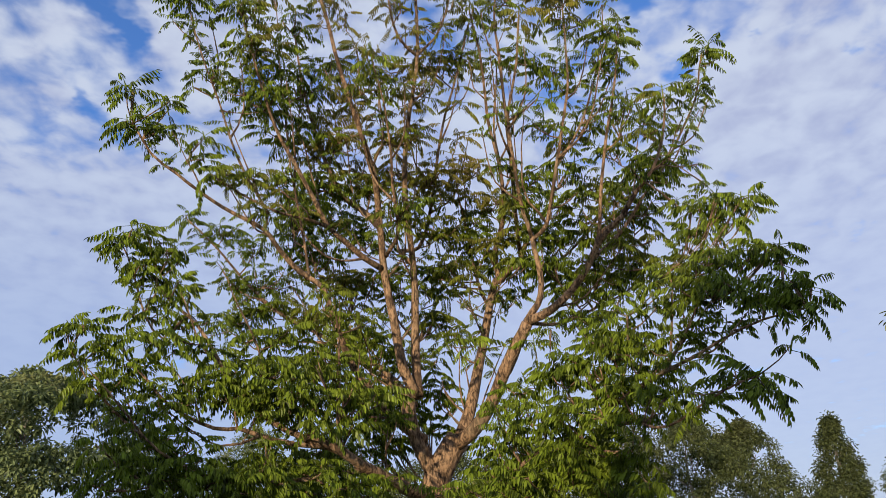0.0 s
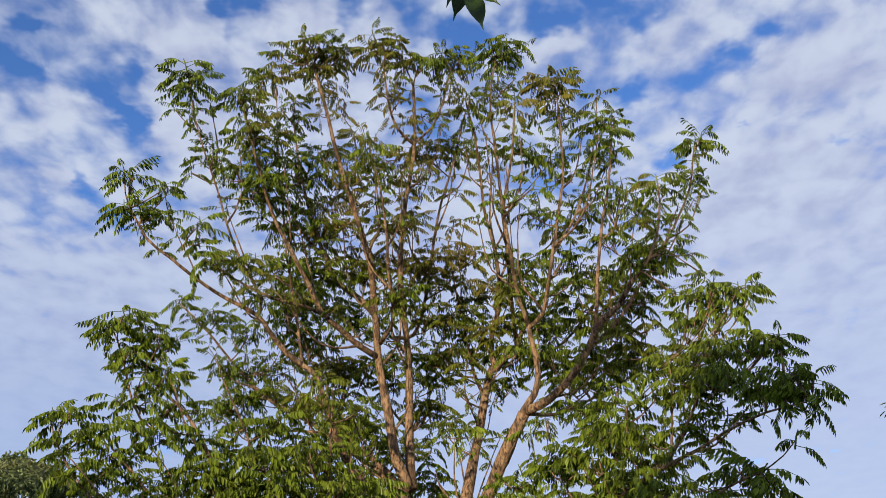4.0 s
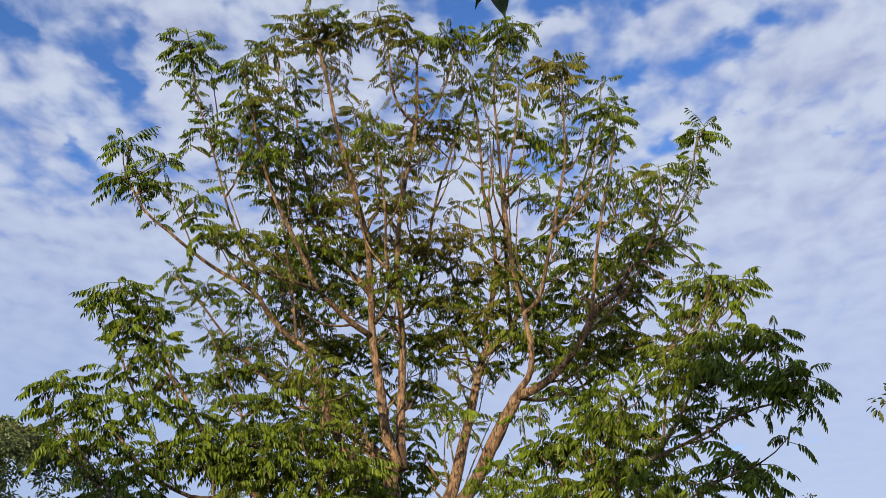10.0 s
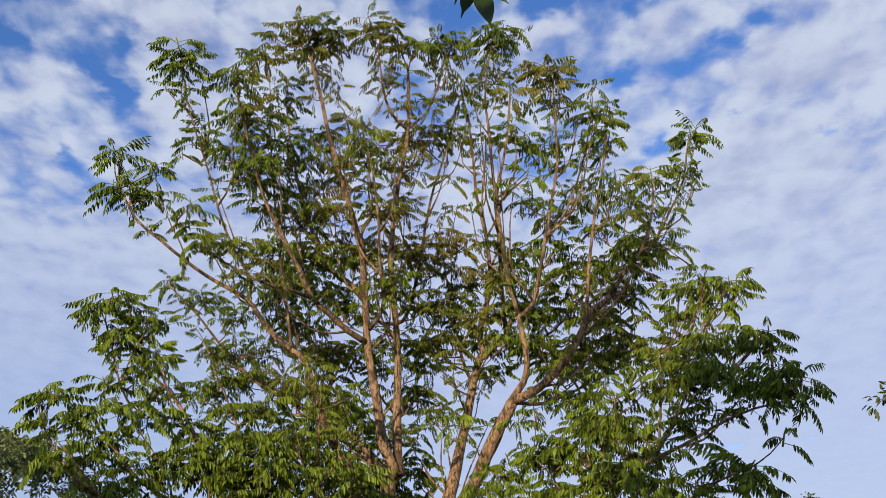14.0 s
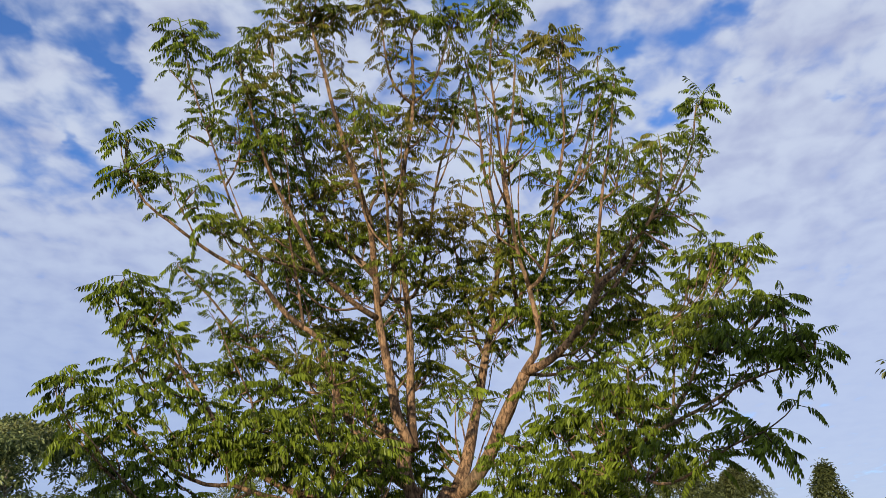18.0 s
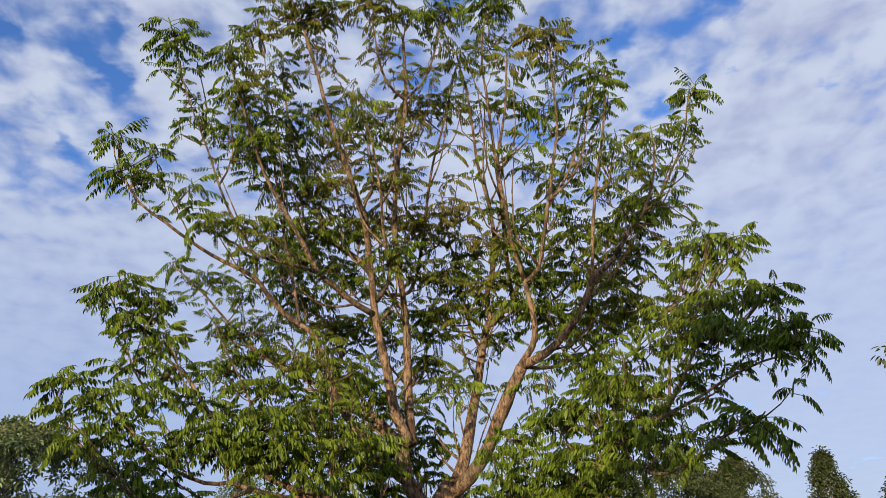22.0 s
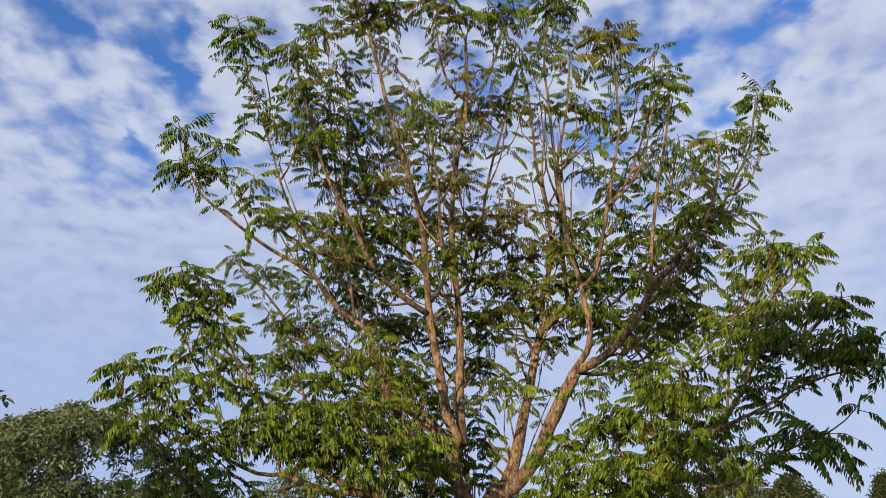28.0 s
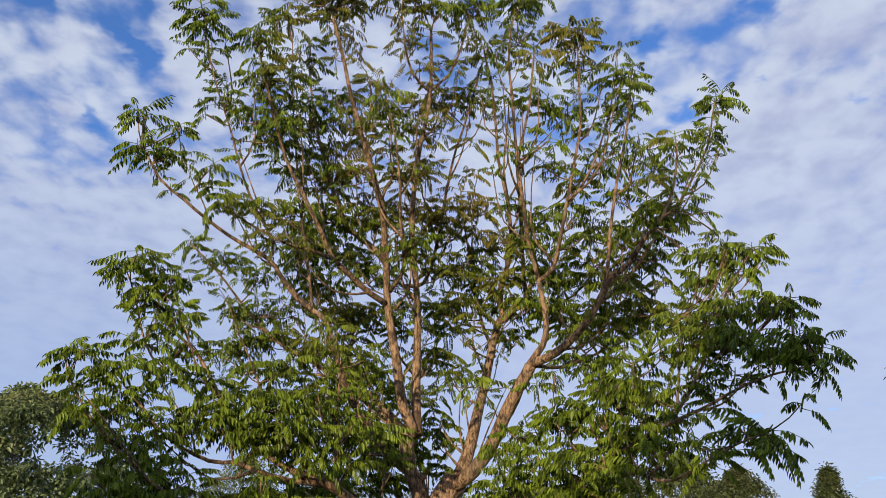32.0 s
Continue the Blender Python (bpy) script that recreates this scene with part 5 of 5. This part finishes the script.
crown_tree("tree", "dark green gum tree in a dense row", 4.0, 42.0, 5.81, 3.33, 0.6, DARK_LEAF, seed=6, clumps=230, group="row of gum trees", open_=0.1, blade=0.14, reach=0.42, dense=100, shape=1.6)
crown_tree("tree", "dark green gum tree in a dense row", 8.0, 42.0, 7.16, 2.42, 0.6, DARK_LEAF, seed=7, clumps=230, group="row of gum trees", open_=0.1, blade=0.14, reach=0.42, dense=100, shape=1.3)
crown_tree("tree", "dark green gum tree in a dense row", 10.8, 40.0, 6.69, 2.59, 0.6, DARK_LEAF, seed=8, clumps=250, group="row of gum trees", open_=0.1, blade=0.14, reach=0.42, dense=100, shape=1.3)
crown_tree("tree", "dark green gum tree with an open crown", 13.3, 40.0, 6.35, 2.88, 0.6, DARK_LEAF, seed=9, clumps=240, group="row of gum trees", open_=0.0, blade=0.14, reach=0.42, dense=100, shape=0.5)
crown_tree("tree", "narrow pointed dark green gum tree", 17.6, 40.0, 6.45, 1.25, 0.6, DARK_LEAF, seed=10, clumps=200, group="row of gum trees", open_=0.1, blade=0.14, reach=0.42, dense=100, shape=0.25)
crown_tree("tree", "dark green gum tree on the row end", 21.6, 40.0, 5.9, 2.0, 0.6, DARK_LEAF, seed=11, clumps=230, group="row of gum trees", open_=0.1, blade=0.14, reach=0.42, dense=100, shape=0.4)

# a tree at the field's edge, of which one branch end shows
edge = crown_tree("tree", "dark green tree with a long low branch", 14.6, 17.0, 8.6, 2.6, 3.0, DARK_LEAF, seed=21, clumps=160, blade=0.16, shape=0.6)
edge.limb("limb", None, 0.09, 0.012, (14.6, 17.0, 3.6), (12.6, 16.8, 4.75), (10.28, 16.6, 5.35), (9.10, 16.50, 5.65))
tuft = [leaf_clump(90 + i, 26, 0.16, 0.24) for i in range(3)]
clumps_along(edge, "foliage", edge.tree, [(9.12 + 0.28 * i, 16.5 + 0.05 * i, 5.65 + 0.16 * (i % 2) - 0.05) for i in range(7)], tuft, DARK_LEAF)


# the tree the walker stands under: unseen crown, added to shade low branches ahead
def build_shade_tree():
    rnd = random.Random(12)
    x, y = -3.6, -3.1
    tree = thing("shade_tree", "broad-leaved tree with dark ovate leaves and drip tips, unseen crown added for shade", "tree", x, y)
    wood = Wood(tree, GREY_BARK)
    wood.limb("trunk", None, 0.26, 0.10, (x, y, -0.1), (x + 0.1, y, 2.2), (x + 1.0, y + 0.4, 4.2), (-0.8, -2.5, 6.2), label="grey trunk with smooth bark")
    over = wood.limb("limb", None, 0.08, 0.012, (x + 0.6, y + 0.3, 3.7), (-1.7, -1.2, 4.9), (-0.6, 0.9, 5.6), (0.10, 2.2, 5.25), (0.18, 2.68, 4.86))
    for k in range(9):
        a = k * 2.4
        wood.limb("limb", None, 0.05, 0.012, (-2.75, -2.8, 3.6 + 0.12 * k), (-1.2 + 0.6 * math.cos(a), -2.6 + 0.6 * math.sin(a), 4.4 + 0.12 * k), (0.1 + 1.2 * math.cos(a), -2.3 + 1.0 * math.sin(a), 4.7 + 0.17 * k))
    tuft = [leaf_clump(70 + i, 30, 0.17, 0.34) for i in range(5)]
    # crown clumps out of view, added to block sun from the right-hand branches
    spots = []
    while len(spots) < 330:
        q = Vector((rnd.uniform(-1, 1), rnd.uniform(-1, 1), rnd.uniform(-1, 1)))
        if q.length < 1:
            spots.append((0.1 + 1.5 * q.x, -2.3 + 1.2 * q.y, 5.2 + 1.4 * q.z))
    # added unseen limb with a strip of clumps, casting shade on limb_c1
    wood.limb("limb", None, 0.06, 0.012, (-2.75, -2.75, 3.9), (-3.2, -2.5, 5.6), (-2.9, -2.3, 7.1), (-2.0, -2.3, 8.1), (-1.5, -2.3, 8.5))
    for k in range(34):
        g = k / 33
        spots.append((-3.3 + 1.8 * g + rnd.uniform(-0.16, 0.16), -2.3 + rnd.uniform(-0.4, 0.4), 6.95 + 1.55 * g + rnd.uniform(-0.16, 0.16)))
    clumps_along(wood, "foliage", tree, spots, tuft, BROAD_LEAF, 1.0)
    # the hanging shoot
    m = Mesh()
    m.tube(spline([(0.181, 2.68, 4.860), (0.181 + 0.01, 2.70, 4.610), (0.175, 2.700, 4.245), (0.172, 2.700, 4.118)], 0.05), [0.005] * 40, 5)
    shoot = part("shoot", m.data("shoot", GREY_BARK), over)
    part('leaf', ovate_leaf((0.058, 2.700, 4.229), (-0.053, 2.720, 4.144), (0.15, -0.8, -0.5), 0.075).data('leaf', BROAD_LEAF), over)
    part('leaf', ovate_leaf((0.131, 2.700, 4.221), (0.071, 2.680, 3.981), (0.15, -0.8, -0.5), 0.085).data('leaf', BROAD_LEAF), over)
    part('leaf', ovate_leaf((0.153, 2.700, 4.166), (0.099, 2.730, 3.951), (0.15, -0.8, -0.5), 0.085).data('leaf', BROAD_LEAF), over)
    part('leaf', ovate_leaf((0.175, 2.700, 4.078), (0.224, 2.670, 3.844), (0.15, -0.8, -0.5), 0.085).data('leaf', BROAD_LEAF), over)
    part('leaf', ovate_leaf((0.182, 2.700, 4.137), (0.306, 2.720, 4.021), (0.15, -0.8, -0.5), 0.075).data('leaf', BROAD_LEAF), over)
    part('leaf', ovate_leaf((0.187, 2.700, 4.225), (0.309, 2.750, 4.116), (0.15, -0.8, -0.5), 0.08).data('leaf', BROAD_LEAF), over)
    part('leaf', ovate_leaf((0.173, 2.700, 4.343), (0.046, 2.660, 4.210), (0.15, -0.8, -0.5), 0.08).data('leaf', BROAD_LEAF), over)
    part('leaf', ovate_leaf((0.189, 2.700, 4.376), (0.308, 2.730, 4.303), (0.15, -0.8, -0.5), 0.08).data('leaf', BROAD_LEAF), over)


build_shade_tree()


# a leafy tree beside, whose branch ends reach into view
side = crown_tree("tree", "broad-leaved green tree with reaching branch ends", -11.2, 11.6, 7.6, 2.5, 1.8, FAR_LEAF, seed=31, clumps=150, blade=0.17, shape=0.7)
side.limb("limb", None, 0.06, 0.01, (-11.2, 11.6, 2.6), (-8.72, 11.00, 3.59), (-8.11, 11.00, 4.23), (-7.50, 11.00, 4.26), (-7.07, 11.00, 4.09))
side.limb("limb", None, 0.05, 0.01, (-11.2, 11.6, 3.2), (-8.77, 11.00, 4.08), (-8.33, 11.00, 4.74), (-7.85, 11.00, 4.82), (-7.55, 11.00, 4.47))
side.limb("limb", None, 0.05, 0.01, (-11.2, 11.6, 2.0), (-8.51, 11.00, 3.12), (-7.92, 11.00, 3.50), (-7.36, 11.00, 3.65), (-7.22, 11.00, 3.77))
ends = [leaf_clump(120 + i, 17, 0.15, 0.16, 0.5) for i in range(4)]
clumps_along(side, "foliage", side.tree, [(-7.09, 11.00, 4.04), (-7.34, 11.00, 4.12), (-7.58, 11.00, 4.21), (-7.84, 11.00, 4.23), (-7.57, 11.00, 4.47), (-7.83, 11.00, 4.72), (-8.02, 11.00, 4.78), (-7.73, 11.00, 4.39), (-7.24, 11.00, 3.69), (-7.43, 11.00, 3.57), (-7.66, 11.00, 3.66), (-7.73, 11.00, 3.42), (-7.57, 11.00, 3.82), (-8.08, 11.00, 4.48), (-8.02, 11.00, 3.90)], ends, FAR_LEAF, 1.0)

# unseen trees added behind the walker to throw shade over the lowest branches
for k, (bx, by, bh, bw) in enumerate([(-12.6, -9.2, 6.2, 2.1), (-10.3, -9.6, 6.2, 1.5), (-7.5, -9.0, 5.3, 1.7), (-1.2, -9.1, 5.2, 1.6)]):
    crown_tree("tree", "unseen bushy dark green tree added behind the clearing for shade", bx, by, bh, bw, 0.5, DARK_LEAF, seed=50 + k, clumps=230, blade=0.2, shape=2.0, group="trees behind the clearing")
